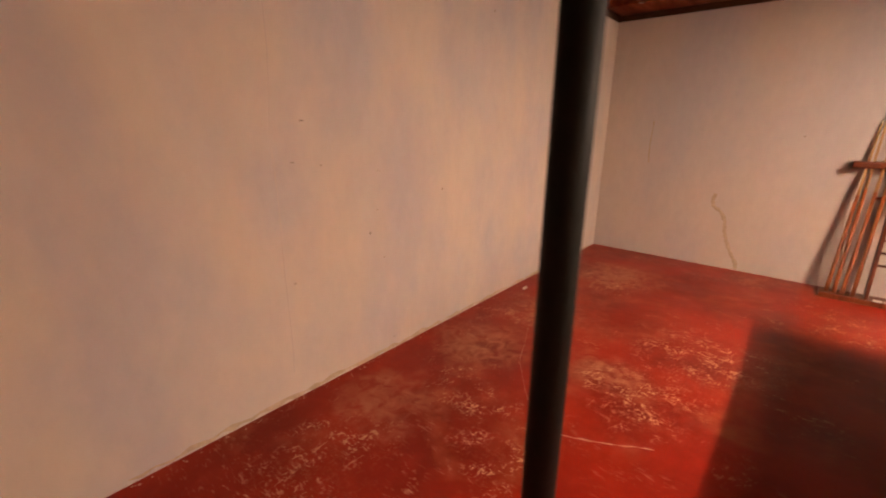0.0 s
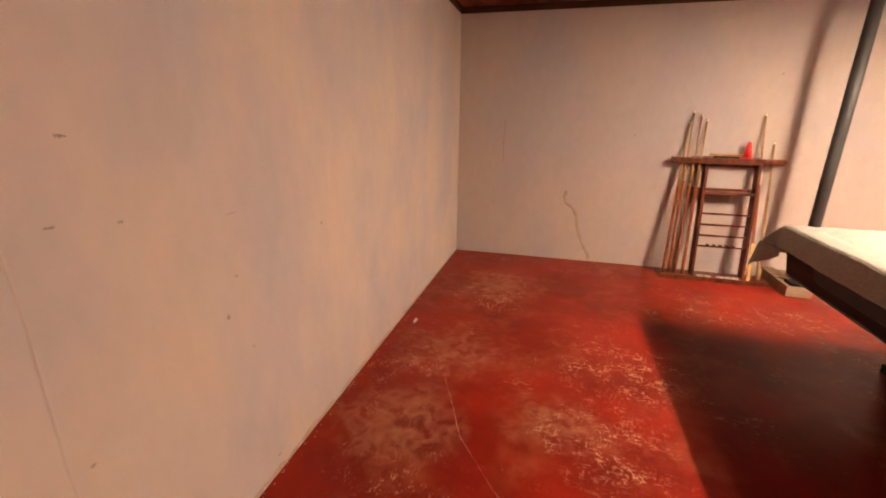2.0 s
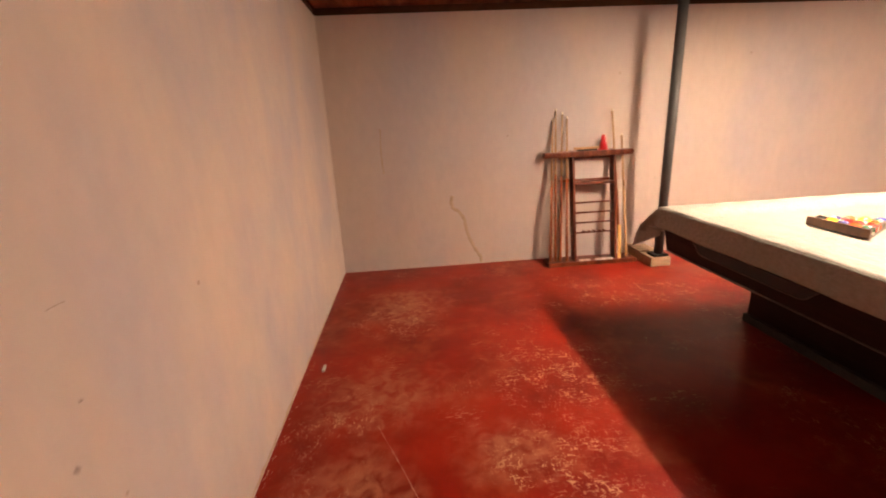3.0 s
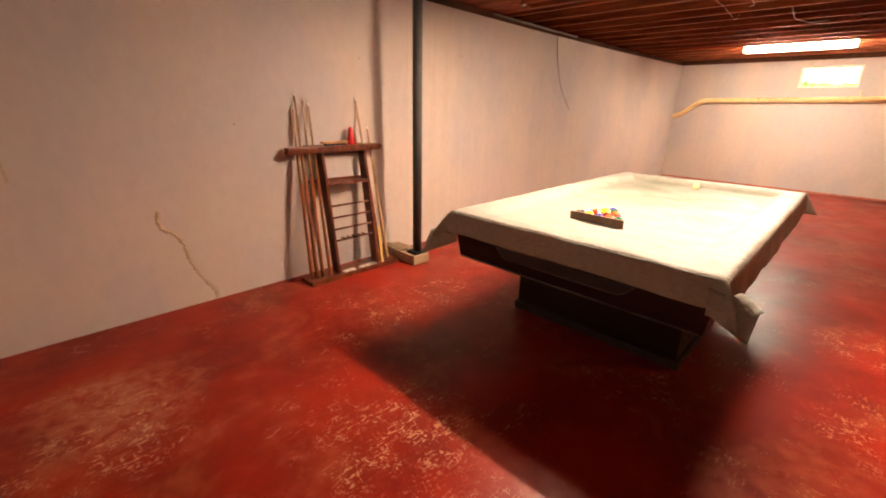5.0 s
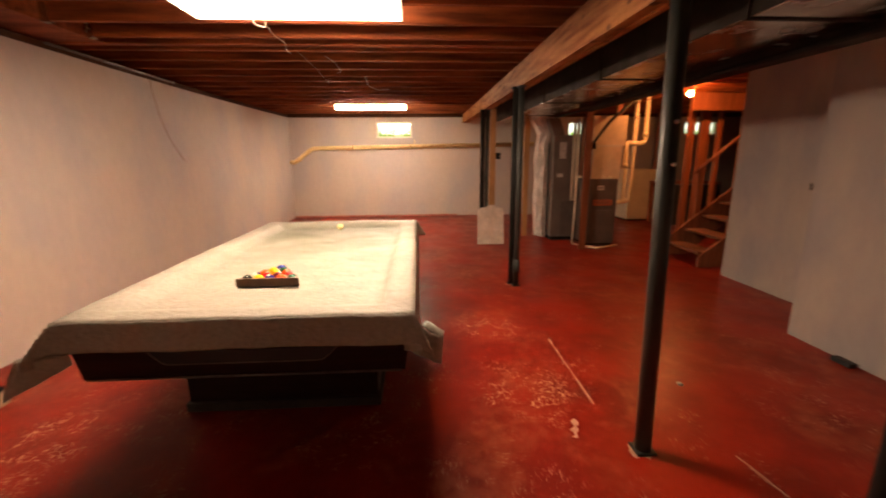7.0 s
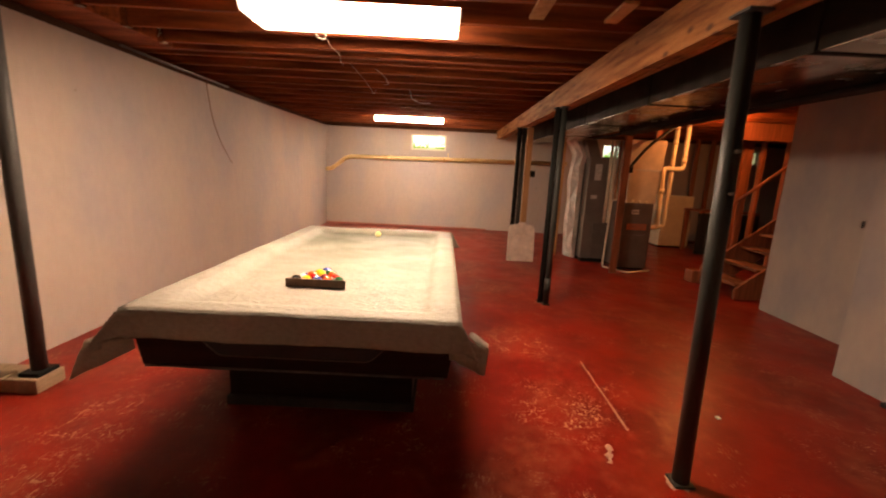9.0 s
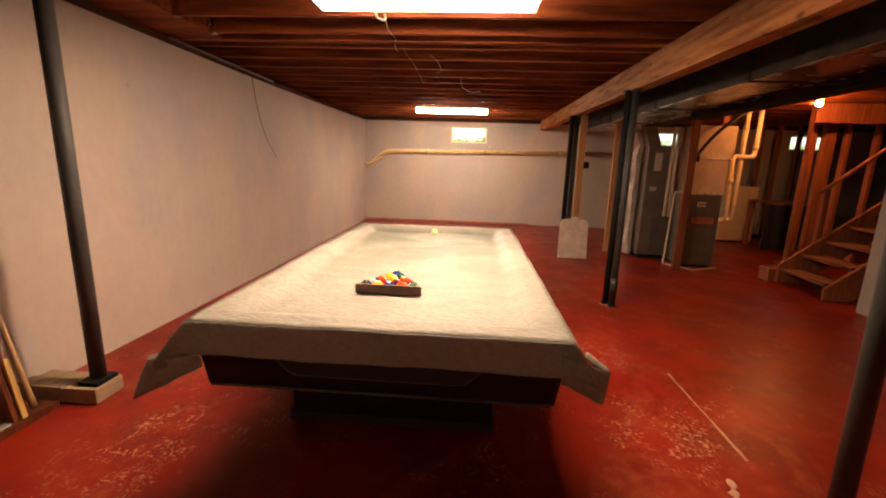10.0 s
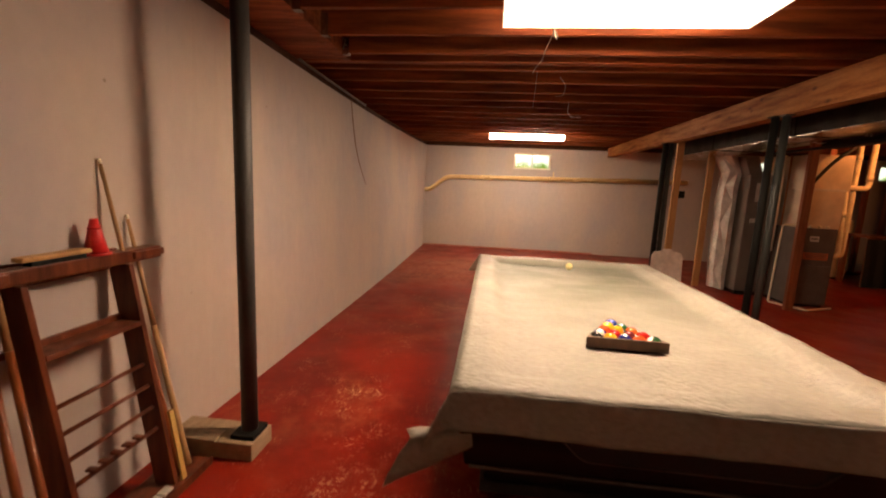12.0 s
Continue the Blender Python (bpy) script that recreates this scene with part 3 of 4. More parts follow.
def bare_patch(x, y, r, seed):
    """A ragged patch where the floor paint has broken away."""
    rng = random.Random(seed)
    bm = bmesh.new()
    mid = bm.verts.new((x, y, 0.0025))
    ring = []
    for i in range(18):
        a, q = 2 * math.pi * i / 18, r * rng.uniform(0.65, 1.2)
        ring.append(bm.verts.new((x + math.cos(a) * q, y + math.sin(a) * q, 0.0006)))
    for i in range(18):
        bm.faces.new((mid, ring[i], ring[(i + 1) % 18]))
    return bm


for px, py, pr, ps in ((0.920, 1.080, 0.058, 1), (3.69, 1.10, 0.080, 2), (5.99, 0.98, 0.09, 3)):
    structure("trim_floor_patch", bare_patch(px, py, pr, ps), CONC, "bare broken floor paint round a post foot", "floor patch")


# ---- windows ----
def window(name, ya, yb, za, zb, label):
    w = tagged(new(name), label, "window", kind="structure")
    x = E + 0.08
    fr = 0.035
    part("window_frame", box(x, x + 0.05, ya, yb, za, za + fr, 0.004), CREAM, w)
    part("window_frame", box(x, x + 0.05, ya, yb, zb - fr, zb, 0.004), CREAM, w)
    part("window_frame", box(x, x + 0.05, ya, ya + fr, za + fr, zb - fr, 0.004), CREAM, w)
    part("window_frame", box(x, x + 0.05, yb - fr, yb, za + fr, zb - fr, 0.004), CREAM, w)
    part("mullion", box(x + 0.005, x + 0.045, (ya + yb) / 2 - 0.012, (ya + yb) / 2 + 0.012, za + fr, zb - fr, 0.003), CREAM, w)
    gl = bpy.data.materials.get("window glass")
    if gl is None:
        gl = bpy.data.materials.new("window glass")
        gl.use_nodes = True
        b = gl.node_tree.nodes["Principled BSDF"]
        b.inputs["Transmission Weight"].default_value = 1
        b.inputs["Roughness"].default_value = 0.02
    for a, c in ((ya + fr, (ya + yb) / 2 - 0.012), ((ya + yb) / 2 + 0.012, yb - fr)):
        g = part("pane", box(x + 0.02, x + 0.025, a, c, za + fr, zb - fr), gl, w)
        g.visible_shadow = False
    part("window_sill", box(E - 0.01, x, ya, yb, za - 0.02, za - 0.002, 0.004), WALL, w)


window("window_1", *WIN_A, "small high basement window with foliage outside")
window("window_2", *WIN_B, "small high basement window behind the studs")
window("window_3", *WIN_C, "small high basement window behind the furnace")


def garden():
    m = bpy.data.materials.new("bright garden")
    m.use_nodes = True
    n, k = m.node_tree.nodes, m.node_tree.links.new
    b = n["Principled BSDF"]
    co = n.new("ShaderNodeTexCoord")
    no = n.new("ShaderNodeTexNoise")
    no.inputs["Scale"].default_value, no.inputs["Detail"].default_value = 9, 6
    k(co.outputs["Object"], no.inputs["Vector"])
    sep = n.new("ShaderNodeSeparateXYZ")
    k(co.outputs["Object"], sep.inputs[0])
    ad = n.new("ShaderNodeMath")
    ad.operation = "MULTIPLY_ADD"
    ad.inputs[1].default_value = 0.45
    k(no.outputs["Fac"], ad.inputs[0])
    k(sep.outputs[2], ad.inputs[2])
    r = n.new("ShaderNodeValToRGB")
    r.color_ramp.elements[0].position, r.color_ramp.elements[0].color = 0.30, (0.16, 0.30, 0.03, 1)
    r.color_ramp.elements[1].position, r.color_ramp.elements[1].color = 0.47, (0.95, 1.0, 0.80, 1)
    mp = n.new("ShaderNodeMapRange")
    mp.inputs[1].default_value, mp.inputs[2].default_value = 1.9, 2.75
    k(ad.outputs[0], mp.inputs[0])
    k(mp.outputs[0], r.inputs[0])
    k(r.outputs[0], b.inputs["Emission Color"])
    b.inputs["Emission Strength"].default_value = DAY
    b.inputs["Base Color"].default_value = (0, 0, 0, 1)
    return m


structure("backdrop", box(E + 1.2, E + 1.22, -8, 6, 0.5, 4.0), garden(), "bright sunlit garden outside the windows", "backdrop")


# ---- lamps ----
def strip_light(name, x0, x1, y0, y1, zb, lens, hot, side, label):
    t = thing(name, ((x0 + x1) / 2, (y0 + y1) / 2, JB), label, "ceiling light", "strip lights")
    hx, hy, d = (x1 - x0) / 2, (y1 - y0) / 2, JB - zb
    part("housing", box(-hx * 0.8, hx * 0.8, -hy, hy, -0.02, -0.003, 0.003), WHITEP, t)
    bm = bmesh.new()
    core = min(hx * 0.5, 0.025)
    prof = [(-hx, -0.022), (-hx, -d * 0.55), (-hx * 0.86, -d), (-core, -d), (core, -d), (hx * 0.86, -d), (hx, -d * 0.55), (hx, -0.022)]
    a = [bm.verts.new((px, -hy + 0.012, pz)) for px, pz in prof]
    b = [bm.verts.new((px, hy - 0.012, pz)) for px, pz in prof]
    for i in range(len(prof)):
        j = (i + 1) % len(prof)
        bm.faces.new((a[i], a[j], b[j], b[i])).material_index = 1 if i == 3 else 2 if i in (0, 6) else 0
    bm.faces.new(a[::-1])
    bm.faces.new(b)
    part("diffuser", bm, [lens, hot, side], t, "glowing white acrylic diffuser")
    for s in (-1, 1):
        bm = bmesh.new()
        y = s * hy
        c = [bm.verts.new((px * 1.01, y, pz * 1.02)) for px, pz in prof]
        e = [bm.verts.new((px * 1.01, y - s * 0.011, pz * 1.02)) for px, pz in prof]
        for i in range(len(prof)):
            j = (i + 1) % len(prof)
            bm.faces.new((c[i], c[j], e[j], e[i]))
        bm.faces.new(c)
        bm.faces.new(e[::-1])
        part("end_cap", bm, LENS_END, t)
    return t


strip_light("ceiling_light", 1.775, 2.19, 2.22, 3.505, 2.272, LENS_NEAR, HOT_NEAR, LENS_SIDE, "lit wraparound fluorescent fixture fixed under the joists")
strip_light("ceiling_light", 7.29, 7.46, 2.33, 3.62, 2.262, LENS_FAR, LENS_FAR, LENS_FAR, "lit slim fluorescent fixture near the end wall")


def bulb_holder(at):
    t = thing("ceiling_bulb", at, "bare lit bulb in a porcelain holder by the stairs", "light bulb")
    part("holder", tube([(0, 0, 0.10), (0, 0, 0.05), (0, 0, 0.035)], 0.05, 20, r_end=0.03), WHITEP, t)
    bm = bmesh.new()
    bmesh.ops.create_uvsphere(bm, u_segments=20, v_segments=12, radius=0.034)
    for v in bm.verts:
        if v.co.z > 0:
            v.co.x *= 1 - v.co.z * 12 * 0.6
            v.co.y *= 1 - v.co.z * 12 * 0.6
            v.co.z *= 1.4
    part("bulb", bm, BULBM, t, "glowing warm glass bulb", True)
    return t


bulb_holder((5.25, -1.74, 2.25))


# ---- posts ----
def post(at, height, r, material, label, category="post", plate=True, top=True, lean_y=0.0):
    t = thing("steel_post", at, label, category, "basement posts")
    part("shaft", tube([(0, 0, 0.012), (0, lean_y * 0.5, height * 0.5), (0, lean_y, height - 0.012)], r, 24), material, t)
    if plate:
        part("base_plate", box(-r * 1.25, r * 1.25, -r * 1.25, r * 1.25, 0, 0.012, 0.003), material, t)
    if top:
        part("cap_plate", box(-r * 1.6, r * 1.6, lean_y - r * 1.3, lean_y + r * 1.3, height - 0.012, height, 0.003), material, t)
    return t


def beam_under(x):
    return 2.06 + 0.009 * (x + 1.4) - 0.001


post((-0.052, 1.065, 0), beam_under(-0.052), 0.034, BLACK, "black painted steel post standing under the girder")
p = post((0.930, 1.063, 0), beam_under(0.930), 0.038, GREEN, "scuffed grey-green steel post standing under the girder", lean_y=0.045)
part("pin", tube([(-0.055, 0.034, 1.55), (0.055, 0.034, 1.55)], 0.008, 8), CHROME, p)
part("pin", tube([(-0.055, 0.030, 1.38), (0.055, 0.030, 1.38)], 0.008, 8), CHROME, p)
post((3.715, 1.112, 0), beam_under(3.715), 0.031, BLACK, "black steel post beside a grey-green one")
gp = post((3.628, 1.074, 0), beam_under(3.628), 0.031, GREEN, "grey-green steel post beside a black one")
part("collar", tube([(0, 0, 0.14), (0, 0, 0.22), (0, 0, 0.30)], 0.037, 20), GREEN, gp)
post((6.13, 1.088, 0), beam_under(6.13), 0.036, BLACK, "black steel post behind a plastic sheet")
post((6.13, 1.011, 0), beam_under(6.13), 0.034, GREEN, "grey-green steel post between a black one and a pine prop")


def timber(name, at, sx, sy, h, material, label, rz=0.0):
    t = tagged(part(name, box(-sx / 2, sx / 2, -sy / 2, sy / 2, 0, h, 0.003), material), label, "post")
    t.matrix_basis = pose(*at, 0, 0, rz)
    return t


wp = timber("timber_post", (5.98, 0.945, 0), 0.045, 0.09, beam_under(5.98), PINE, "bare pine two-by-four prop under the girder")
jb = tagged(part("junction_box", box(5.95, 6.02, 0.822, 0.9005, 1.36, 1.46, 0.006), BLACK), "small black switch box fixed to a pine prop", "switch box")
timber("timber_post", (6.55, 0.25, 0), 0.045, 0.09, JB - 0.01, PINE, "bare pine prop near the wrapped duct")
timber("timber_post", (6.32, -1.235, 0), 0.045, 0.09, JB - 0.01, STUD, "reddish timber stud behind the furnace")
timber("timber_post", (5.36, -0.35, 0), 0.05, 0.10, JB - 0.01, STUD, "reddish timber prop before the furnace")

jp = post((1.515, 4.665, 0.10), JB - 0.10, 0.040, STEEL, "dark steel post on a timber block by the wall", plate=False)


BLOCKW = mat("weathered timber block", (0.34, 0.235, 0.14), (0.26, 0.175, 0.10), 0.7, 0, 5, (1, 4, 4), 0.2, 40)


def block_stack():
    t = thing("timber_block", (1.50, 4.80, 0), "pale timber blocks under a steel post", "wood block")
    part("block", box(-0.09, 0.10, -0.205, 0.25, 0, 0.088, 0.006), BLOCKW, t)
    part("plank", box(-0.105, -0.002, -0.02, 0.255, 0.0885, 0.103, 0.004), BLOCKW, t)
    part("shim", box(-0.06, 0.08, -0.195, -0.075, 0.0885, 0.1115, 0.002), BLACK, t)
    return t


block_stack()


# ---- pool table ----
TX0, TX1, TY0, TY1, RAIL = 0.805, 3.355, 2.165, 3.585, 0.797


def cover_mesh():
    """A loose sheet over rails and bed: sagging inside, hanging hems, ears at the corners."""
    lw, ln, ls, le = 0.125, 0.165, 0.165, 0.17
    def axis(a, b, over0, over1):
        vals = [-over0 + over0 * i / 10 for i in range(10)]
        n = int((b - a) / 0.03)
        vals += [(b - a) * i / n for i in range(n + 1)]
        vals += [(b - a) + over1 * (i + 1) / 10 for i in range(10)]
        return vals
    us, vs = axis(TX0, TX1, lw, le), axis(TY0, TY1, ls, ln)
    wx, wy = TX1 - TX0, TY1 - TY0
    bm = bmesh.new()
    grid = []
    for u in us:
        row = []
        for v in vs:
            cu, cv = min(max(u, 0), wx), min(max(v, 0), wy)
            inset = min(cu, wx - cu, cv, wy - cv)
            f = min(max((inset - 0.12) / 0.055, 0), 1)
            f = f * f * (3 - 2 * f)
            z = RAIL - 0.040 * f
            nz = noise.noise(Vector((cu * 5, cv * 5, 1.7))) * 0.004 + noise.noise(Vector((cu * 14, cv * 9, 4.2))) * 0.0040
            z += nz
            if inset < 0.02:
                z -= 0.001 * (1 - inset / 0.02) - 0.003 * noise.noise(Vector((cu * 9, cv * 9, 6.1)))
            a = -u if u < 0 else (u - wx if u > wx else 0)
            b = -v if v < 0 else (v - wy if v > wy else 0)
            sa, sb = (-1 if u < 0 else 1), (-1 if v < 0 else 1)
            x, y = TX0 + cu, TY0 + cv
            if a or b:
                m, g = min(a, b), max(a, b)
                wav = noise.noise(Vector((cu * 6, cv * 6, 9.0))) * 0.02
                z -= g * 1.0 + (0.004 * math.sin(cv * 9) if b == 0 else 0.009 * math.sin(cu * 7)) * g / 0.17
                x += sa * (0.004 + (0.03 + wav) * a / 0.15 * 0.4 if a else 0) + sa * (m * (0.50 if u < 0 else 0.75) if a else 0)
                y += sb * (0.004 + (0.03 + wav) * b / 0.15 * 0.5 if b else 0) + sb * (m * (0.42 if u < 0 else 0.50) if b else 0)
                z -= 0.0 if u < 0 else 0.12 * m
            row.append(bm.verts.new((x, y, z)))
        grid.append(row)
    regions = collections.defaultdict(list)
    for i in range(len(us) - 1):
        for j in range(len(vs) - 1):
            mu, mv = (us[i] + us[i + 1]) / 2, (vs[j] + vs[j + 1]) / 2
            key = "end_drop" if mu < 0 or mu > wx else "side_drop" if mv < 0 or mv > wy else "top"
            regions[key, mu > wx / 2 if key == "end_drop" else mv > wy / 2 if key == "side_drop" else 0].append([grid[i][j], grid[i + 1][j], grid[i + 1][j + 1], grid[i][j + 1]])
    made = []
    for (key, _), quads in regions.items():
        part_bm, seen = bmesh.new(), {}
        for q in quads:
            for v in q:
                if v not in seen:
                    seen[v] = part_bm.verts.new(v.co)
            part_bm.faces.new([seen[v] for v in q]).smooth = True
        made.append((key, part_bm))
    bm.free()
    return made


def pool_table():
    cx, cy = (TX0 + TX1) / 2, (TY0 + TY1) / 2
    t = thing("pool_table", (0, 0, 0), "dark brown laminate pool table on a pedestal base", "pool table")
    # cabinet, tapering in underneath
    bm = box(TX0 + 0.018, TX1 - 0.018, TY0 + 0.018, TY1 - 0.018, 0.52, 0.752, 0.008)
    for v in bm.verts:
        if v.co.z < 0.6:
            v.co.x = cx + (v.co.x - cx) * 0.978
            v.co.y = cy + (v.co.y - cy) * 0.962
    part("cabinet", bm, TABLEW, t)
    part("rail", box(TX0 + 0.006, TX0 + 0.11, TY0 + 0.006, TY1 - 0.006, 0.7525, 0.787, 0.006), TABLEW, t)
    part("rail", box(TX1 - 0.11, TX1 - 0.006, TY0 + 0.006, TY1 - 0.006, 0.7525, 0.787, 0.006), TABLEW, t)
    part("rail", box(TX0 + 0.112, TX1 - 0.112, TY0 + 0.006, TY0 + 0.11, 0.7525, 0.787, 0.006), TABLEW, t)
    part("rail", box(TX0 + 0.112, TX1 - 0.112, TY1 - 0.11, TY1 - 0.006, 0.7525, 0.787, 0.006), TABLEW, t)
    # ball return slot on the end
    xs = TX0 + 0.021
    slot = bmesh.new()
    prof = [(3.25, 0.652), (3.19, 0.598), (2.55, 0.598), (2.49, 0.652)]
    a = [slot.verts.new((xs - 0.002, y, z)) for y, z in prof]
    b = [slot.verts.new((xs + 0.02, y, z)) for y, z in prof]
    for i in range(4):
        j = (i + 1) % 4
        slot.faces.new((a[i], a[j], b[j], b[i]))
    slot.faces.new(a)
    slot.faces.new(b[::-1])
    ret = part("ball_return", slot, SLOT, t, "black ball return slot")
    part("slot_trim", tube(bend([(xs - 0.004, 3.253, 0.655), (xs - 0.004, 3.192, 0.595), (xs - 0.004, 2.548, 0.595), (xs - 0.004, 2.487, 0.655)], 0.03), 0.0025, 6), TRIM, ret)
    part("edge_trim", tube([(TX0 + 0.040, TY0 + 0.06, 0.524), (TX0 + 0.040, TY1 - 0.06, 0.524)], 0.005, 8), TRIM, t)
    ped = part("pedestal", box(1.42, 2.74, 2.395, 3.465, 0.055, 0.519, 0.01), TABLEW, t)
    part("plinth", box(1.405, 2.755, 2.38, 3.48, 0.0, 0.054, 0.005), TOEKICK, ped, "grey plinth")
    return t


pool_table()
cover = thing("table_cover", (0, 0, 0), "cream vinyl sheet draped over the pool table", "table cover")
for key, piece in cover_mesh():
    sheet_part = part(key, piece, COVER, cover, "", True)
    sol = sheet_part.modifiers.new("thickness", "SOLIDIFY")
    sol.thickness, sol.offset = 0.002, 1



def fold(a, b, c, d, seed):
    """A hem corner turned outward, lying almost flat."""
    bm = bmesh.new()
    p = [Vector(q) for q in (a, b, c, d)]
    rows = []
    for i in range(7):
        u = i / 6
        row = []
        for j in range(6):
            v = j / 5
            q = (p[0] * (1 - u) + p[1] * u) * (1 - v) + (p[3] * (1 - u) + p[2] * u) * v
            q.z += noise.noise(q * 22 + Vector((seed, 0, 0))) * 0.012 - 0.03 * v * v
            row.append(bm.verts.new(q))
        rows.append(row)
    for i in range(6):
        for j in range(5):
            bm.faces.new((rows[i][j], rows[i + 1][j], rows[i + 1][j + 1], rows[i][j + 1])).smooth = True
    return bm


EARS = ((((0.772, 3.545, 0.660), (0.745, 3.695, 0.656), (0.790, 3.715, 0.690), (0.820, 3.590, 0.696)), "pale hem corner folded outward"),
        (((0.782, 3.520, 0.672), (0.747, 3.692, 0.662), (0.752, 3.775, 0.522), (0.786, 3.515, 0.655)), "loose hem corner hanging below its fold"),
        (((0.796, 2.135, 0.742), (0.792, 2.050, 0.692), (0.856, 2.040, 0.722), (0.866, 2.115, 0.768)), "pale hem corner folded outward"),
        (((0.790, 2.215, 0.755), (0.788, 2.048, 0.702), (0.788, 2.058, 0.605), (0.790, 2.210, 0.672)), "loose hem corner hanging below its fold"))
for corners, words in EARS:
    flap = part("hem_fold", fold(*corners, corners[0][1]), COVER, cover, words, True)
    sol = flap.modifiers.new("thickness", "SOLIDIFY")
    sol.thickness, sol.offset = 0.002, 1

BED = RAIL - 0.040 + 0.0055
BALLS = [((0.012, 0.012, 0.012), 0), ((0.80, 0.42, 0.02), 0), ((0.02, 0.02, 0.16), 0), ((0.72, 0.11, 0.02), 0), ((0.02, 0.09, 0.03), 1),
         ((0.02, 0.02, 0.16), 1), ((0.55, 0.02, 0.015), 0), ((0.16, 0.02, 0.02), 0), ((0.55, 0.02, 0.015), 1),
         ((0.72, 0.11, 0.02), 1), ((0.80, 0.42, 0.02), 1), ((0.72, 0.11, 0.02), 0),
         ((0.80, 0.42, 0.02), 0), ((0.02, 0.09, 0.03), 0), ((0.02, 0.03, 0.22), 1)]
NAMES = {0.012: "black", 0.80: "yellow", 0.02: "dark blue or green", 0.72: "orange", 0.55: "red", 0.16: "maroon"}


def ball(at, paint, label, group):
    bm = bmesh.new()
    bmesh.ops.create_icosphere(bm, subdivisions=3, radius=0.0285)
    ob = part("pool_ball", bm, paint, None, "", True)
    r = random.Random(at[0] * 1000 + at[1] * 77)
    ob.matrix_basis = pose(*at, r.uniform(0, 360), r.uniform(0, 360), r.uniform(0, 360))
    return tagged(ob, label, "billiard ball", group)


RX, RYC = 1.325, 2.93
D = 0.0575
k = 0
for row in range(5):
    for i in range(5 - row):
        colour, striped = BALLS[k]
        x = RX + 0.036 + row * D * 0.866
        y = RYC + (4 - row) * D / 2 - i * D
        word = NAMES[colour[0]]
        if word.startswith("dark"):
            word = "dark blue" if colour[2] > 0.1 else "dark green"
        ball((x, y, BED + 0.0285), ball_paint("ball %s %d" % (word, striped), colour, striped), "glossy %s%s ball racked in the triangle" % ("striped " if striped else "plain ", word), "racked balls")
        k += 1
ball((3.045, 2.86, BED + 0.0285), ball_paint("ivory ball", (0.82, 0.74, 0.36), 0), "ivory cue ball on the covered table", "")


def triangle():
    t = thing("ball_triangle", (RX, RYC, BED), "dark brown wooden triangle holding fifteen balls", "ball rack")
    hw, depth, th, h = 0.160, 0.292, 0.014, 0.045
    pts = [Vector((0, hw, 0)), Vector((0, -hw, 0)), Vector((depth, 0, 0))]
    cen = sum(pts, Vector()) / 3
    for i in range(3):
        a, b = pts[i], pts[(i + 1) % 3]
        inward = (cen - (a + b) / 2).normalized() * th
        d = (b - a).normalized() * 0.02
        bm = bmesh.new()
        lo = [a, b, b + inward - d, a + inward + d]
        v0 = [bm.verts.new(p + Vector((0, 0, 0.001))) for p in lo]
        v1 = [bm.verts.new(p + Vector((0, 0, h))) for p in lo]
        for j in range(4):
            bm.faces.new((v0[j], v0[(j + 1) % 4], v1[(j + 1) % 4], v1[j]))
        bm.faces.new(v0[::-1])
        bm.faces.new(v1)
        part("side", bm, TRIW, t)
    return t


triangle()


# ---- cue rack leaning on the wall ----
def lean(z):
    """How far the rack's plane stands out of the wall at height z."""
    return N - 0.055 - (1.06 - z) * 0.155


def slanted(x0, x1, z0, z1, y_off0, y_off1, bevel=0.003, x_shift=0.0):
    bm = box(x0, x1, 0, 1, z0, z1, 0)
    for v in bm.verts:
        y = lean(v.co.z) + (y_off0 if v.co.y < 0.5 else y_off1)
        v.co = Vector((v.co.x + x_shift * (1 - v.co.z / 1.06), y, v.co.z))
    if bevel:
        bmesh.ops.bevel(bm, geom=bm.edges[:], offset=bevel, segments=2, affect="EDGES", profile=0.6)
    return bm


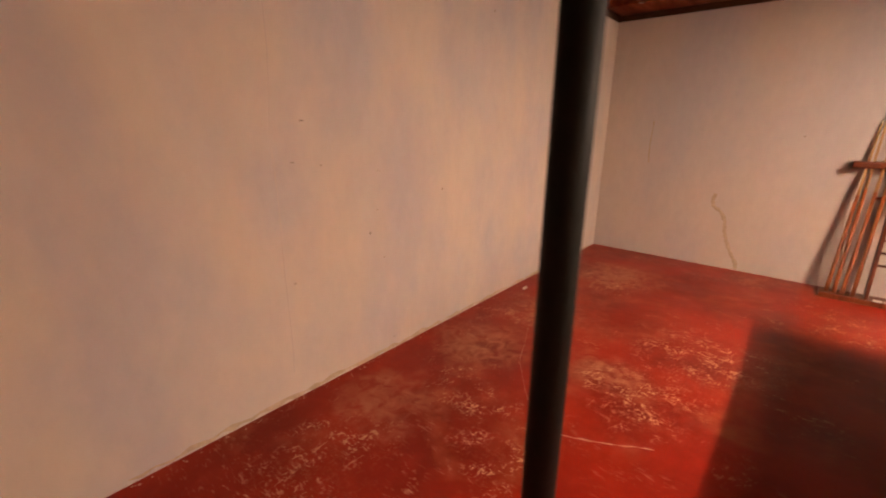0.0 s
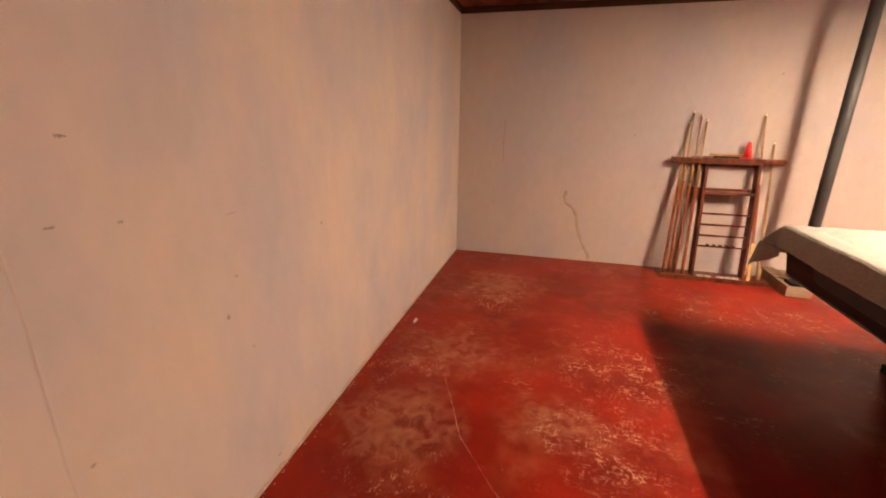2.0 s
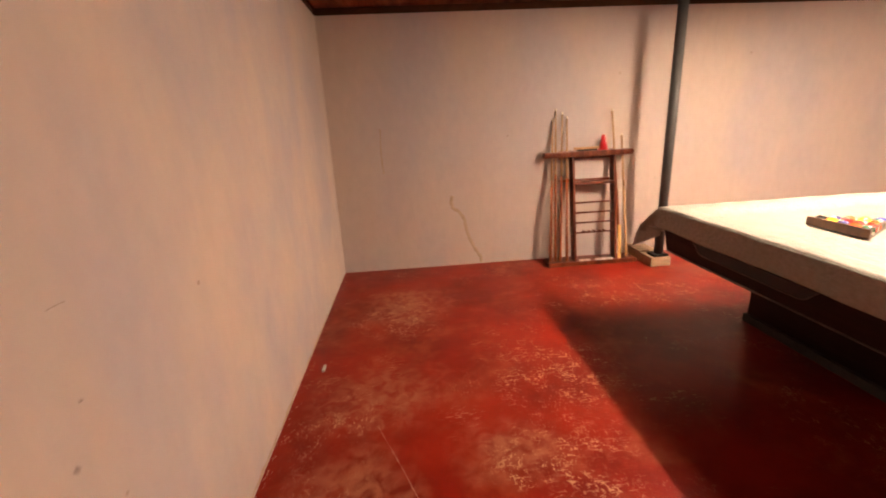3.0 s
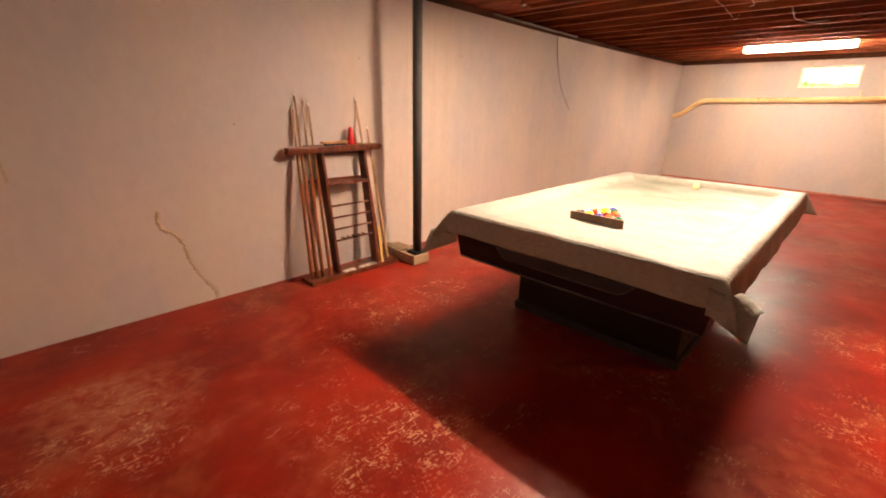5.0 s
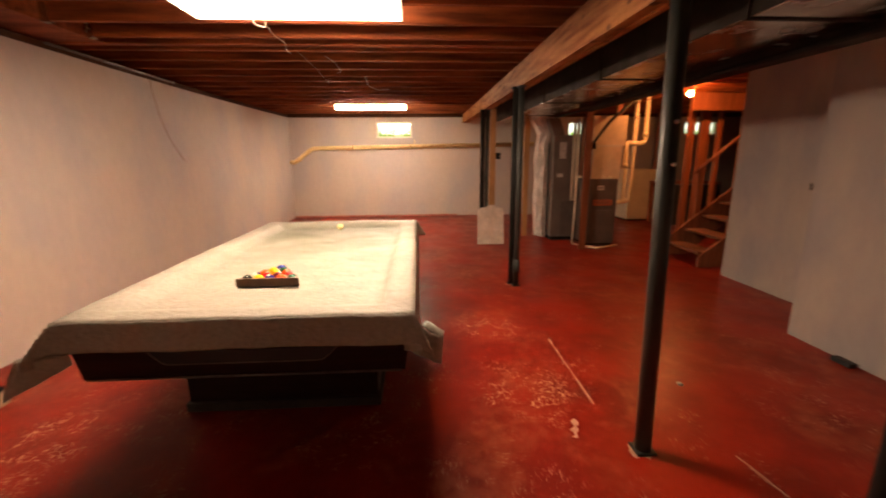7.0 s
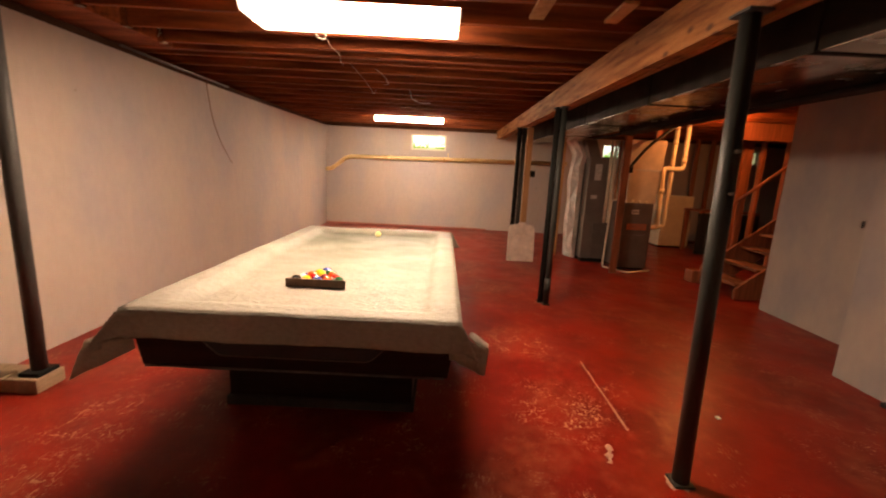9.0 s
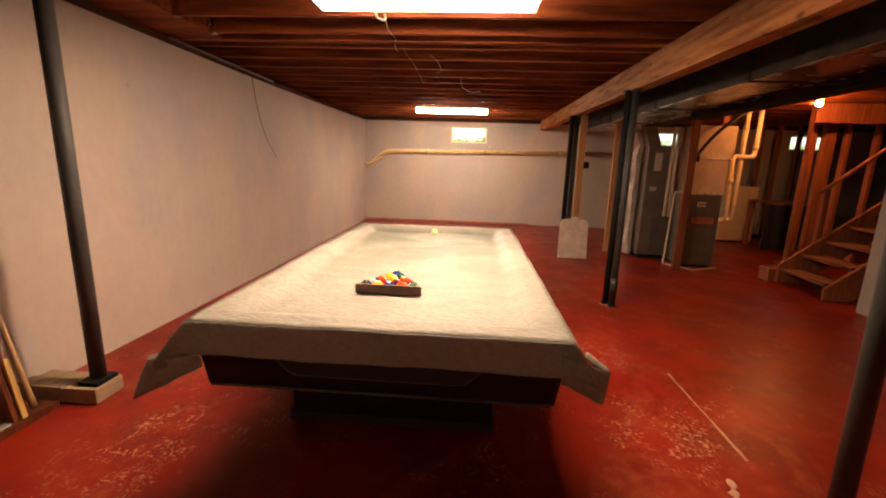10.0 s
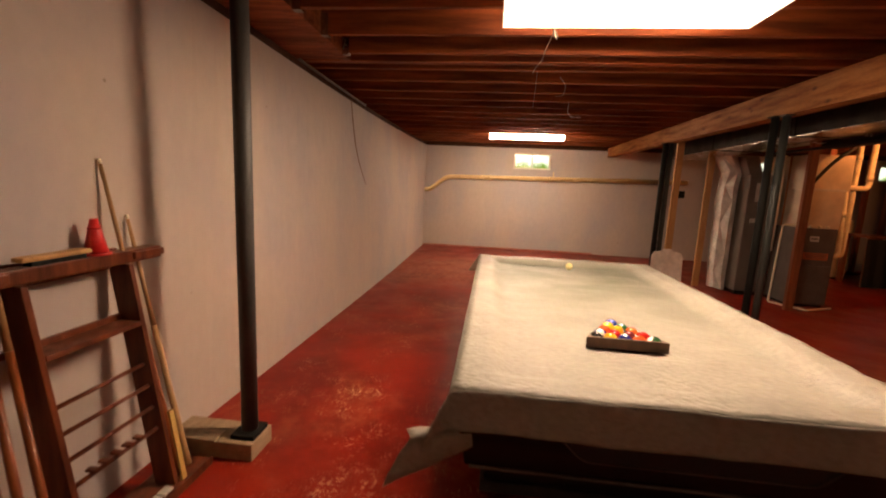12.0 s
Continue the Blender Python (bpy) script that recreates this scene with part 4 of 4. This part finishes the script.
def cue_rack():
    t = thing("cue_rack", (0, 0, 0), "dark red wooden cue rack leaning against the wall", "cue rack")
    part("base_board", box(0.50, 1.37, 4.785, 4.955, 0.0, 0.035, 0.005), RACKW, t)
    part("base_lip", box(0.50, 1.37, 4.772, 4.784, 0.0, 0.041, 0.003), RACKW, t)
    part("top_rail", box(0.50, 1.355, lean(1.03) - 0.035, lean(1.03) + 0.035, 1.01, 1.062, 0.006), RACKW, t)
    part("back_rail", box(0.66, 1.20, lean(1.0) + 0.0365, lean(1.0) + 0.055, 0.985, 1.068, 0.004), RACKW, t)
    for x in (0.775, 1.175):
        part("upright", slanted(x - 0.011, x + 0.011, 0.036, 1.009, -0.048, 0.048), RACKW, t)
    part("shelf", slanted(0.787, 1.163, 0.755, 0.775, -0.05, 0.05), RACKW, t)
    part("shelf_lip", slanted(0.66, 1.163, 0.776, 0.80, 0.035, 0.05), RACKW, t)
    for z in (0.585, 0.49, 0.395, 0.30):
        part("rung", tube([(0.787, lean(z) - 0.02, z), (1.163, lean(z) - 0.02, z)], 0.0085, 10), RACKW, t)
    for i in range(5):
        x = 0.87 + i * 0.05
        part("peg", box(x - 0.012, x + 0.012, lean(0.31) - 0.04, lean(0.31), 0.309, 0.320, 0.003), RACKW, t)
    for x in (0.84, 0.90, 1.00, 1.06, 1.12):
        part("score_card", box(x - 0.024, x + 0.024, 4.794, 4.832, 0.0355, 0.045, 0.002), WHITEC, t, "white scuffed score card")
    # notched cue rest wings
    for x0, x1 in ((0.50, 0.74), (1.20, 1.355)):
        part("cue_rest", box(x0, x1, lean(1.03) - 0.05, lean(1.03) - 0.036, 1.025, 1.055, 0.003), RACKW, t)
    return t


cue_rack()


def cue(foot, head, label, whole=False):
    a, b = Vector(foot), Vector(head)
    t = thing("pool_cue", foot, label, "pool cue", "cues in the rack")
    d = b - a
    part("butt", tube([(0, 0, 0), d * 0.05, d * 0.58], 0.0165, 14, r_end=0.0120), CUEW if whole else CUEBUTT, t, "" if whole else "dark stained butt")
    part("shaft", tube([d * 0.5805, d * 0.75, d * 0.985], 0.0114, 14, r_end=0.0068), CUEW, t)
    part("tip", tube([d * 0.9855, d], 0.0066, 12), WHITEP, t)
    return t


cue((0.545, 4.855, 0.036), (0.600, N - 0.009, 1.36), "pool cue with dark butt standing in the rack")
cue((0.590, 4.845, 0.036), (0.625, N - 0.009, 1.45), "long pool cue with dark butt standing in the rack")
cue((0.640, 4.850, 0.036), (0.690, N - 0.009, 1.42), "pool cue with dark butt standing beside the upright")
cue((0.700, 4.835, 0.036), (0.735, N - 0.009, 1.38), "pool cue with dark butt leaning by the upright")
cue((1.235, 4.835, 0.036), (1.165, N - 0.009, 1.43), "pale pool cue crossing the rack's upright")
cue((1.305, 4.850, 0.036), (1.275, N - 0.009, 1.20), "short pale pool cue standing in the rack", True)
yb = part("wood_strip", slanted(1.195, 1.222, 0.037, 0.36, -0.062, -0.050), mat("yellow pine strip", (0.62, 0.40, 0.12), (0.52, 0.32, 0.09), 0.5, 0, 5, (5, 5, 0.7), 0.1, 40))
tagged(yb, "short yellow pine strip leaning on the rack", "wood strip")


def cone():
    t = thing("chalk_cone", (1.075, lean(1.03), 1.062), "red plastic chalk cone on the cue rack", "chalk cone")
    cone_body = part("body", tube([(0, 0, 0.008), (0, 0, 0.07), (0, 0, 0.138)], 0.040, 24, r_end=0.013), REDP, t)
    part("collar", tube([(0, 0, 0.100), (0, 0, 0.108)], 0.0235, 24, r_end=0.0215), REDP, cone_body)
    part("base", tube([(0, 0, 0), (0, 0, 0.008)], 0.049, 24), REDP, t)
    return t


cone()


def brush():
    t = thing("table_brush", (0.92, lean(1.03) - 0.012, 1.062), "wooden table brush lying on the cue rack", "brush")
    part("handle", box(-0.13, 0.11, -0.022, 0.022, 0.016, 0.034, 0.007), PINE, t)
    part("bristles", box(-0.10, 0.09, -0.018, 0.018, 0, 0.0155, 0.002), BLACK, t)
    return t


brush()

# ---- pipe along the east wall ----
pipe = thing("drain_pipe", (0, 0, 0), "yellowed drain pipe strapped along the end wall", "pipe")
XP = E - 0.06
part("run", tube(bend([(XP, 5.06, 1.29), (XP, 4.93, 1.30), (XP, 4.55, 1.60), (XP, -0.60, 1.675)], 0.12), 0.047, 16), PIPEY, pipe)
for y, z in ((3.6, 1.613), (2.27, 1.633), (0.6, 1.657)):
    part("coupling", tube([(XP, y - 0.04, z), (XP, y + 0.04, z)], 0.054, 16), PIPEY, pipe)
part("vent", tube([(XP, 2.2, 1.66), (XP, 2.2, 1.79)], 0.012, 8), PIPEY, pipe)

# ---- ducts ----
SUPPLY = thing("supply_duct", (0, 0, 0), "sheet metal duct hung under the joists, its sides coloured as shaded", "duct")
for i, (a, b) in enumerate(((-0.4, 1.1), (1.103, 2.6), (2.603, 4.1), (4.103, 5.6), (5.603, 7.2))):
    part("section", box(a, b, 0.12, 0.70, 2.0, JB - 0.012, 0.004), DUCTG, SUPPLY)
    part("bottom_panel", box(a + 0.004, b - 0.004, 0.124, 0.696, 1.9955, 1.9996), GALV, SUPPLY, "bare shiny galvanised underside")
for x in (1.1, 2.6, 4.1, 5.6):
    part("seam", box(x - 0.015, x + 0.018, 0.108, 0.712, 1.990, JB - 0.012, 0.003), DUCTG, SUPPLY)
LOW = thing("return_duct", (0, 0, 0), "low duct beside the larger one, coloured as shaded", "duct")
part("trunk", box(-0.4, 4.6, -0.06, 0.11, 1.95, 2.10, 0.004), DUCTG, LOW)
part("hanger", box(1.0, 1.03, -0.062, 0.112, 2.1005, JB, 0), BLACK, LOW)
part("hanger", box(3.0, 3.03, -0.062, 0.112, 2.1005, JB, 0), BLACK, LOW)

gas = thing("gas_pipe", (0, 0, 0), "black iron pipe hung below the duct", "pipe")
part("run", tube([(0.0, 0.14, 1.945), (3.0, 0.14, 1.945), (5.4, 0.14, 1.95)], 0.016, 12), BLACK, gas)


def wrapped_duct():
    """Creased paper-faced wrap: a flared mouth, a pinched waist and flat folded panels below."""
    bm = bmesh.new()
    levels = ((0.02, 0.085, -0.072, 0.00), (0.26, 0.10, -0.070, 0.03), (0.60, 0.125, -0.066, -0.01), (0.98, 0.105, -0.074, 0.035),
              (1.34, 0.135, -0.064, 0.00), (1.56, 0.105, -0.070, 0.03), (1.76, 0.085, -0.082, -0.015), (1.998, 0.225, -0.060, 0.02))
    rings = []
    for i, (z, north, south, push) in enumerate(levels):
        mid = south + (north - south) * (0.62 if i % 2 else 0.36)
        rings.append([bm.verts.new(c) for c in ((6.33 + push, north, z + 0.02), (6.29 - push, mid, z), (6.32 + push * 0.5, south, z - 0.015 if 0 < i < 7 else z), (6.55, south, z), (6.55, north, z))])
    for i, (a, b) in enumerate(zip(rings, rings[1:])):
        for j in range(5):
            k2 = (j + 1) % 5
            if (i + j) % 2:
                bm.faces.new((a[j], a[k2], b[k2]))
                bm.faces.new((a[j], b[k2], b[j]))
            else:
                bm.faces.new((a[j], a[k2], b[j]))
                bm.faces.new((a[k2], b[k2], b[j]))
    bm.faces.new(rings[0][::-1])
    bm.faces.new(rings[-1])
    bmesh.ops.recalc_face_normals(bm, faces=bm.faces)
    sharp = [e for e in bm.edges if len(e.link_faces) == 2]
    bmesh.ops.bevel(bm, geom=sharp, offset=0.004, segments=1, affect="EDGES")
    return bm


tagged(part("wrapped_duct", wrapped_duct(), FOIL), "creased white wrapped duct dropping from the trunk", "duct")


def sheet():
    """A clear plastic sheet with clipped upper corners, leaning on the post."""
    bm = bmesh.new()
    out = [(-0.22, 0), (0.22, 0), (0.213, 0.53), (0.18, 0.585), (0.06, 0.605), (0.045, 0.635), (-0.05, 0.635), (-0.07, 0.60), (-0.185, 0.585), (-0.213, 0.53)]
    a = [bm.verts.new((0.06 * z / 0.64, y, z)) for y, z in out]
    b = [bm.verts.new((0.06 * z / 0.64 + 0.018, y, z)) for y, z in out]
    n = len(out)
    for i in range(n):
        bm.faces.new((a[i], a[(i + 1) % n], b[(i + 1) % n], b[i]))
    bm.faces.new(a)
    bm.faces.new(b[::-1])
    return bm


sh = tagged(part("plastic_panel", sheet(), CARD), "milky plastic panel leaning against the pine prop", "panel")
sh.matrix_basis = pose(5.86, 0.97, 0)


# ---- furnace corner ----
def furnace():
    t = thing("furnace", (5.62, -0.72, 0), "grey enamel furnace cabinet with an orange sticker", "furnace")
    part("cabinet", box(0, 0.62, -0.25, 0.22, 0.03, 1.05, 0.008), GREYM, t)
    part("base", box(0.03, 0.60, -0.23, 0.20, 0.0, 0.0295, 0), BLACK, t)
    part("door", box(-0.012, -0.001, -0.235, 0.205, 0.06, 0.56, 0.004), GREYM, t)
    upper = part("door", box(-0.012, -0.001, -0.235, 0.205, 0.575, 1.03, 0.004), GREYM, t)
    part("nameplate", box(-0.016, -0.0125, -0.03, 0.08, 0.88, 0.95, 0.001), WHITEC, upper, "white maker's plate")
    part("nameplate_bar", box(-0.019, -0.0165, -0.015, 0.065, 0.905, 0.925, 0), GREYM, upper)
    part("sticker", box(-0.016, -0.0125, -0.17, 0.13, 0.64, 0.73, 0.001), ORANGE, upper, "orange warning sticker")
    for z in (0.662, 0.686, 0.708):
        part("sticker_bar", box(-0.0185, -0.0165, -0.15, 0.05 + z * 0.08, z, z + 0.010), GREYM, upper)
    part("coil_box", box(0.06, 0.60, -0.30, 0.16, 1.051, 1.55, 0.006), BRIGHTM, t, "bare sheet metal coil box")
    part("seam_tape", box(0.052, 0.0595, -0.30, 0.16, 1.535, 1.565, 0.001), FOIL, t, "pale tape over the seam")
    part("plenum", box(0.08, 0.58, -0.36, 0.17, 1.551, 1.999, 0.006), BRIGHTM, t, "bright sheet metal plenum")
    for y in (-0.12, -0.02, 0.08):
        part("knob", tube([(0.0, y, 1.051), (0.0, y, 1.09)], 0.02, 12), WHITEP, t)
    return t


furnace()


def return_drop():
    t = thing("return_air_drop", (6.10, -0.295, 0), "tall grey sheet metal return drop with white labels", "duct")
    drop = part("drop", box(0, 0.46, -0.21, 0.21, 0.06, 1.72, 0.012), TANKM, t)
    neck = box(0.02, 0.44, 0.03, 0.21, 1.7205, 1.995)
    for v in neck.verts:
        if v.co.z > 1.9:
            v.co.y += 0.10
    part("neck", neck, TANKM, t)
    part("cap_flange", box(-0.006, 0.466, -0.216, 0.02, 1.7205, 1.735, 0.002), TANKM, t, "folded sheet metal flange")
    part("foot", box(0.02, 0.44, -0.19, 0.19, 0, 0.0595), BLACK, t)
    part("seam", box(-0.004, -0.0005, -0.205, 0.205, 1.545, 1.555), GREYM, t)
    part("filter_door", box(-0.010, -0.0005, -0.20, 0.05, 0.10, 0.66, 0.003), GREYM, t)
    for y, z, w, h in ((0.06, 1.36, 0.11, 0.26), (0.09, 1.06, 0.10, 0.06)):
        part("label_plate", box(-0.005, -0.0005, y - w / 2, y + w / 2, z, z + h, 0.001), WHITEC, drop, "white printed label")
    for y in (-0.10, -0.16):
        part("water_pipe", tube([(-0.06, y, 0.68), (-0.06, y, 1.4), (-0.06, y, 1.999)], 0.024, 12), WHITEP, t, "pale wrapped pipe")
    part("copper_pipe", tube([(-0.10, -0.22, 0.5), (-0.10, -0.22, 1.999)], 0.011, 10), COPPER, t)
    return t


return_drop()

drain = thing("condensate_pipe", (0, 0, 0), "white plastic condensate pipe running along the floor", "pipe")
part("riser", tube(bend([(5.62, -0.50, 1.08), (5.72, -0.36, 1.08), (5.72, -0.33, 0.015), (5.36, -0.58, 0.015), (5.56, -1.0, 0.015)], 0.03), 0.013, 10), WHITEP, drain)

pvc = thing("vent_pipe", (0, 0, 0), "cream plastic furnace vent pipes with elbows", "pipe")
part("exhaust", tube(bend([(6.10, -1.60, JB), (6.10, -1.60, 1.60), (6.00, -1.24, 1.60), (5.95, -1.22, 1.5), (5.85, -1.18, 0.66), (5.85, -0.98, 0.64)], 0.08), 0.034, 16), WHITEP, pvc)
part("intake", tube(bend([(6.10, -1.42, JB), (6.10, -1.42, 1.40), (6.02, -1.36, 0.66), (6.0, -0.98, 0.64)], 0.06), 0.034, 16), WHITEP, pvc)
for p0, p1 in (((6.10, -1.60, 1.70), (6.10, -1.60, 1.78)), ((6.10, -1.42, 1.98), (6.10, -1.42, 2.06)), ((5.925, -1.215, 1.28), (5.917, -1.212, 1.20))):
    part("coupling", tube([p0, p1], 0.041, 16), WHITEP, pvc)

hose = thing("refrigerant_line", (0, 0, 0), "black insulated line looping up from the furnace", "hose")
part("line", tube(bend([(5.60, -0.50, 1.10), (5.60, -0.485, 1.38), (5.60, -0.50, 1.55), (5.60, -0.74, 1.89), (5.62, -1.04, 2.14), (5.85, -1.35, 2.30)], 0.15), 0.022, 10), RUBBER, hose)
part("clip", box(5.565, 5.635, -0.56, -0.47, 1.50, 1.59, 0.006), BLACK, hose)

flex = thing("lamp_cord", (0, 0, 0), "pale cord drooping to the bare bulb", "cord")
part("cord", tube(bend([(5.25, -1.70, 2.26), (5.45, -1.45, 2.25), (5.7, -1.15, 2.17), (5.85, -0.95, 2.03)], 0.15), 0.006, 8), COPPER, flex)


def freezer():
    t = thing("storage_cabinet", (8.05, -2.68, 0), "cream enamel cabinet standing in the dark corner", "cabinet")
    part("body", box(0, 0.6, -0.34, 0.30, 0.03, 1.10, 0.012), CREAM, t)
    part("foot", box(0.03, 0.58, -0.32, 0.28, 0, 0.0295), BLACK, t)
    part("door", box(-0.014, -0.001, -0.33, 0.29, 0.05, 1.08, 0.006), CREAM, t)
    return t


freezer()


def bench():
    t = thing("workbench", (7.35, -2.78, 0), "rough wooden workbench hung with black sheeting", "workbench")
    part("top", box(0, 0.6, -1.15, 0.0, 0.835, 0.87, 0.005), STUD, t)
    for x in (0.05, 0.55):
        for y in (-1.1, -0.05):
            part("leg", box(x - 0.035, x + 0.035, y - 0.035, y + 0.035, 0, 0.8345, 0.004), STUD, t)
    bm = bmesh.new()
    cols = 24
    lo, hi = [], []
    for i in range(cols + 1):
        y = -1.14 + 1.2 * i / cols
        w = math.sin(i * 1.3) * 0.025 + math.sin(i * 0.57) * 0.03
        hi.append(bm.verts.new((-0.012, y, 0.82)))
        lo.append(bm.verts.new((-0.05 + w, y + 0.02 * math.sin(i), 0.02)))
    for i in range(cols):
        bm.faces.new((hi[i], hi[i + 1], lo[i + 1], lo[i]))
    part("sheeting", bm, TARP, t, "black hanging sheeting", True)
    return t


bench()

# ---- stud partition and stairs ----
for x, y, sx, sy in ((6.10, -2.39, 0.09, 0.09), (6.10, -2.62, 0.09, 0.15), (6.10, -2.88, 0.09, 0.05), (6.10, -3.29, 0.09, 0.045), (6.10, -3.70, 0.09, 0.045), (6.10, -4.10, 0.09, 0.045),
                     (8.75, -3.36, 0.09, 0.06), (8.75, -3.70, 0.09, 0.06), (8.75, -4.1, 0.09, 0.06)):
    tagged(part("wall_stud", box(x, x + sx, y - sy / 2, y + sy / 2, 0.045, JB - 0.012, 0.003), STUD), "bare reddish wall stud of the open partition", "stud", "partition studs")
tagged(part("wall_plate", box(6.10, 6.19, -4.2, -2.20, 0.0, 0.044, 0.003), STUD), "bare sole plate under the partition studs", "wall plate")
tagged(part("wall_plate", box(8.75, 8.84, -4.2, -3.30, 0.0, 0.044, 0.003), STUD), "bare sole plate behind the workbench", "wall plate")
tagged(part("stair_trimmer", box(5.75, 5.798, -5.0, -2.13, 2.08, JB - 0.012, 0.004), STUD), "wide reddish board beside the stairwell", "board")


def stairs():
    t = thing("staircase", (0, 0, 0), "open wooden stairs with plank treads and a handrail", "staircase")
    x0, x1, y0, rise, run = 4.20, 4.97, -1.45, 0.19, 0.24
    for n in range(1, 14):
        y = y0 - (n - 1) * run
        part("tread", box(x0 + 0.04, x1 - 0.04, y - 0.27, y + 0.02, n * rise - 0.035, n * rise, 0.004), CARPET, t)
    for x, up in ((x0, 0.13), (x1 - 0.038, 0.235)):
        bm = bmesh.new()
        side = [(y0 + 0.03, 0.0), (y0 + 0.03, up), (y0 + 0.03 - 13 * run, up + 13 * rise), (y0 - 13 * run - 0.25, 13 * rise), (y0 - 0.27, 0.0)]
        a = [bm.verts.new((x, y, z)) for y, z in side]
        b = [bm.verts.new((x + 0.038, y, z)) for y, z in side]
        n = len(side)
        for i in range(n):
            bm.faces.new((a[i], a[(i + 1) % n], b[(i + 1) % n], b[i]))
        bm.faces.new(a)
        bm.faces.new(b[::-1])
        part("stringer", bm, STUD, t)
    part("handrail", tube([(5.03, -1.80, 1.16), (5.03, -2.9, 2.08)], 0.024, 12), STUD, t)
    part("rail_post", box(5.0, 5.05, -1.90, -1.84, 0, 1.20, 0.004), STUD, t)
    part("rail_post", box(5.0, 5.05, -2.62, -2.57, 0, 1.84, 0.004), STUD, t)
    part("riser_box", box(x1 + 0.002, x1 + 0.19, y0 - 0.2, y0 + 0.12, 0.0, 0.17, 0.006), STUD, t)
    return t


stairs()

# ---- small things overhead ----
sc = tagged(part("scrap_board", box(1.30, 1.88, 1.72, 1.81, JB - 0.025, JB - 0.007, 0.003), PINE), "short pale board nailed under the joists", "board")
sc2 = tagged(part("scrap_board", box(1.58, 1.88, 1.28, 1.36, JB - 0.025, JB - 0.007, 0.003), PINE), "short pale block nailed beside the girder", "board")
for i in range(11):
    x = 2.515 - 0.4065 * 9 + 0.4065 * i
    tagged(part("joist_hanger", box(x - 0.024, x + 0.024, 4.65, 4.701, JB - 0.012, JB + 0.13, 0), GALV), "galvanised hanger holding a short joist end", "joist hanger", "joist hangers")

wires = thing("loose_wire", (0, 0, 0), "thin pale wires dangling from the joists past the light", "wire")
part("loop", tube(bend([(2.24, 3.20, 2.345), (2.30, 3.21, 2.28), (2.40, 3.17, 2.29), (2.45, 3.18, 2.349)], 0.04), 0.007, 8), CORD, wires)
part("strand", tube(bend([(2.44, 3.19, 2.345), (2.70, 3.21, 2.32), (2.97, 3.20, 2.33), (3.12, 3.24, 2.31), (3.25, 3.24, 2.31)], 0.06), 0.003, 6), CORD, wires)
part("strand", tube(bend([(3.50, 2.99, 2.345), (3.62, 2.92, 2.31), (3.85, 2.90, 2.27), (3.95, 2.96, 2.28)], 0.06), 0.003, 6), CORD, wires)
part("strand", tube(bend([(3.32, 3.20, 2.345), (3.92, 3.16, 2.30), (4.35, 3.14, 2.24), (4.40, 3.13, 2.30)], 0.06), 0.002, 6), CORD, wires)
part("strand", tube(bend([(4.55, 2.74, 2.345), (4.70, 2.72, 2.26), (4.95, 2.62, 2.25), (5.08, 2.50, 2.28)], 0.06), 0.0035, 6), CORD, wires)

cable = thing("hanging_cable", (0, 0, 0), "thin brown cable hanging down the wall", "cable")
part("cable", tube(bend([(4.42, N + north_bulge(4.42, 2.30) - 0.006, 2.30), (4.46, N + north_bulge(4.46, 1.95) - 0.006, 1.95), (4.58, N + north_bulge(4.58, 1.65) - 0.006, 1.65), (4.86, N + north_bulge(4.86, 1.36) - 0.006, 1.36)], 0.2), 0.003, 6), CUEBUTT, cable)
tagged(part("floor_scrap", box(1.485, 1.515, 0.50, 0.525, 0, 0.008, 0.002), WHITEC), "small white paper scrap on the floor", "scrap")
tagged(part("floor_scrap", box(-1.36, -1.345, 3.30, 3.36, 0, 0.012, 0.002), WHITEC), "small white plastic scrap by the wall foot", "scrap")
tagged(part("rubble", box(1.60, 1.74, -0.79, -0.73, 0, 0.035, 0.01), TARP), "small dark clod lying at the wall foot", "debris")
tagged(part("wall_bracket", box(2.853, 2.867, -1.462, -1.455, 1.09, 1.15, 0.002), BLACK), "small rusty bracket on the recessed wall", "bracket")


def crumbs():
    """Flaked plaster and grit along the west wall's foot."""
    bm = bmesh.new()
    rng = random.Random(21)
    for _ in range(150):
        y = rng.uniform(0.3, 5.0)
        x = W + abs(rng.gauss(0, 0.02)) + 0.004
        r = rng.uniform(0.0015, 0.0045)
        own = bmesh.new()
        bmesh.ops.create_icosphere(own, subdivisions=1, radius=r)
        for v in own.verts:
            v.co = Vector((v.co.x * rng.uniform(0.7, 1.5) + x, v.co.y * rng.uniform(0.7, 1.8) + y, v.co.z * 0.6 + r * 0.5))
        merge(bm, own)
    return bm


tagged(part("plaster_crumbs", crumbs(), CONC), "flaked pale plaster crumbs along the wall foot", "debris", kind="stuff")
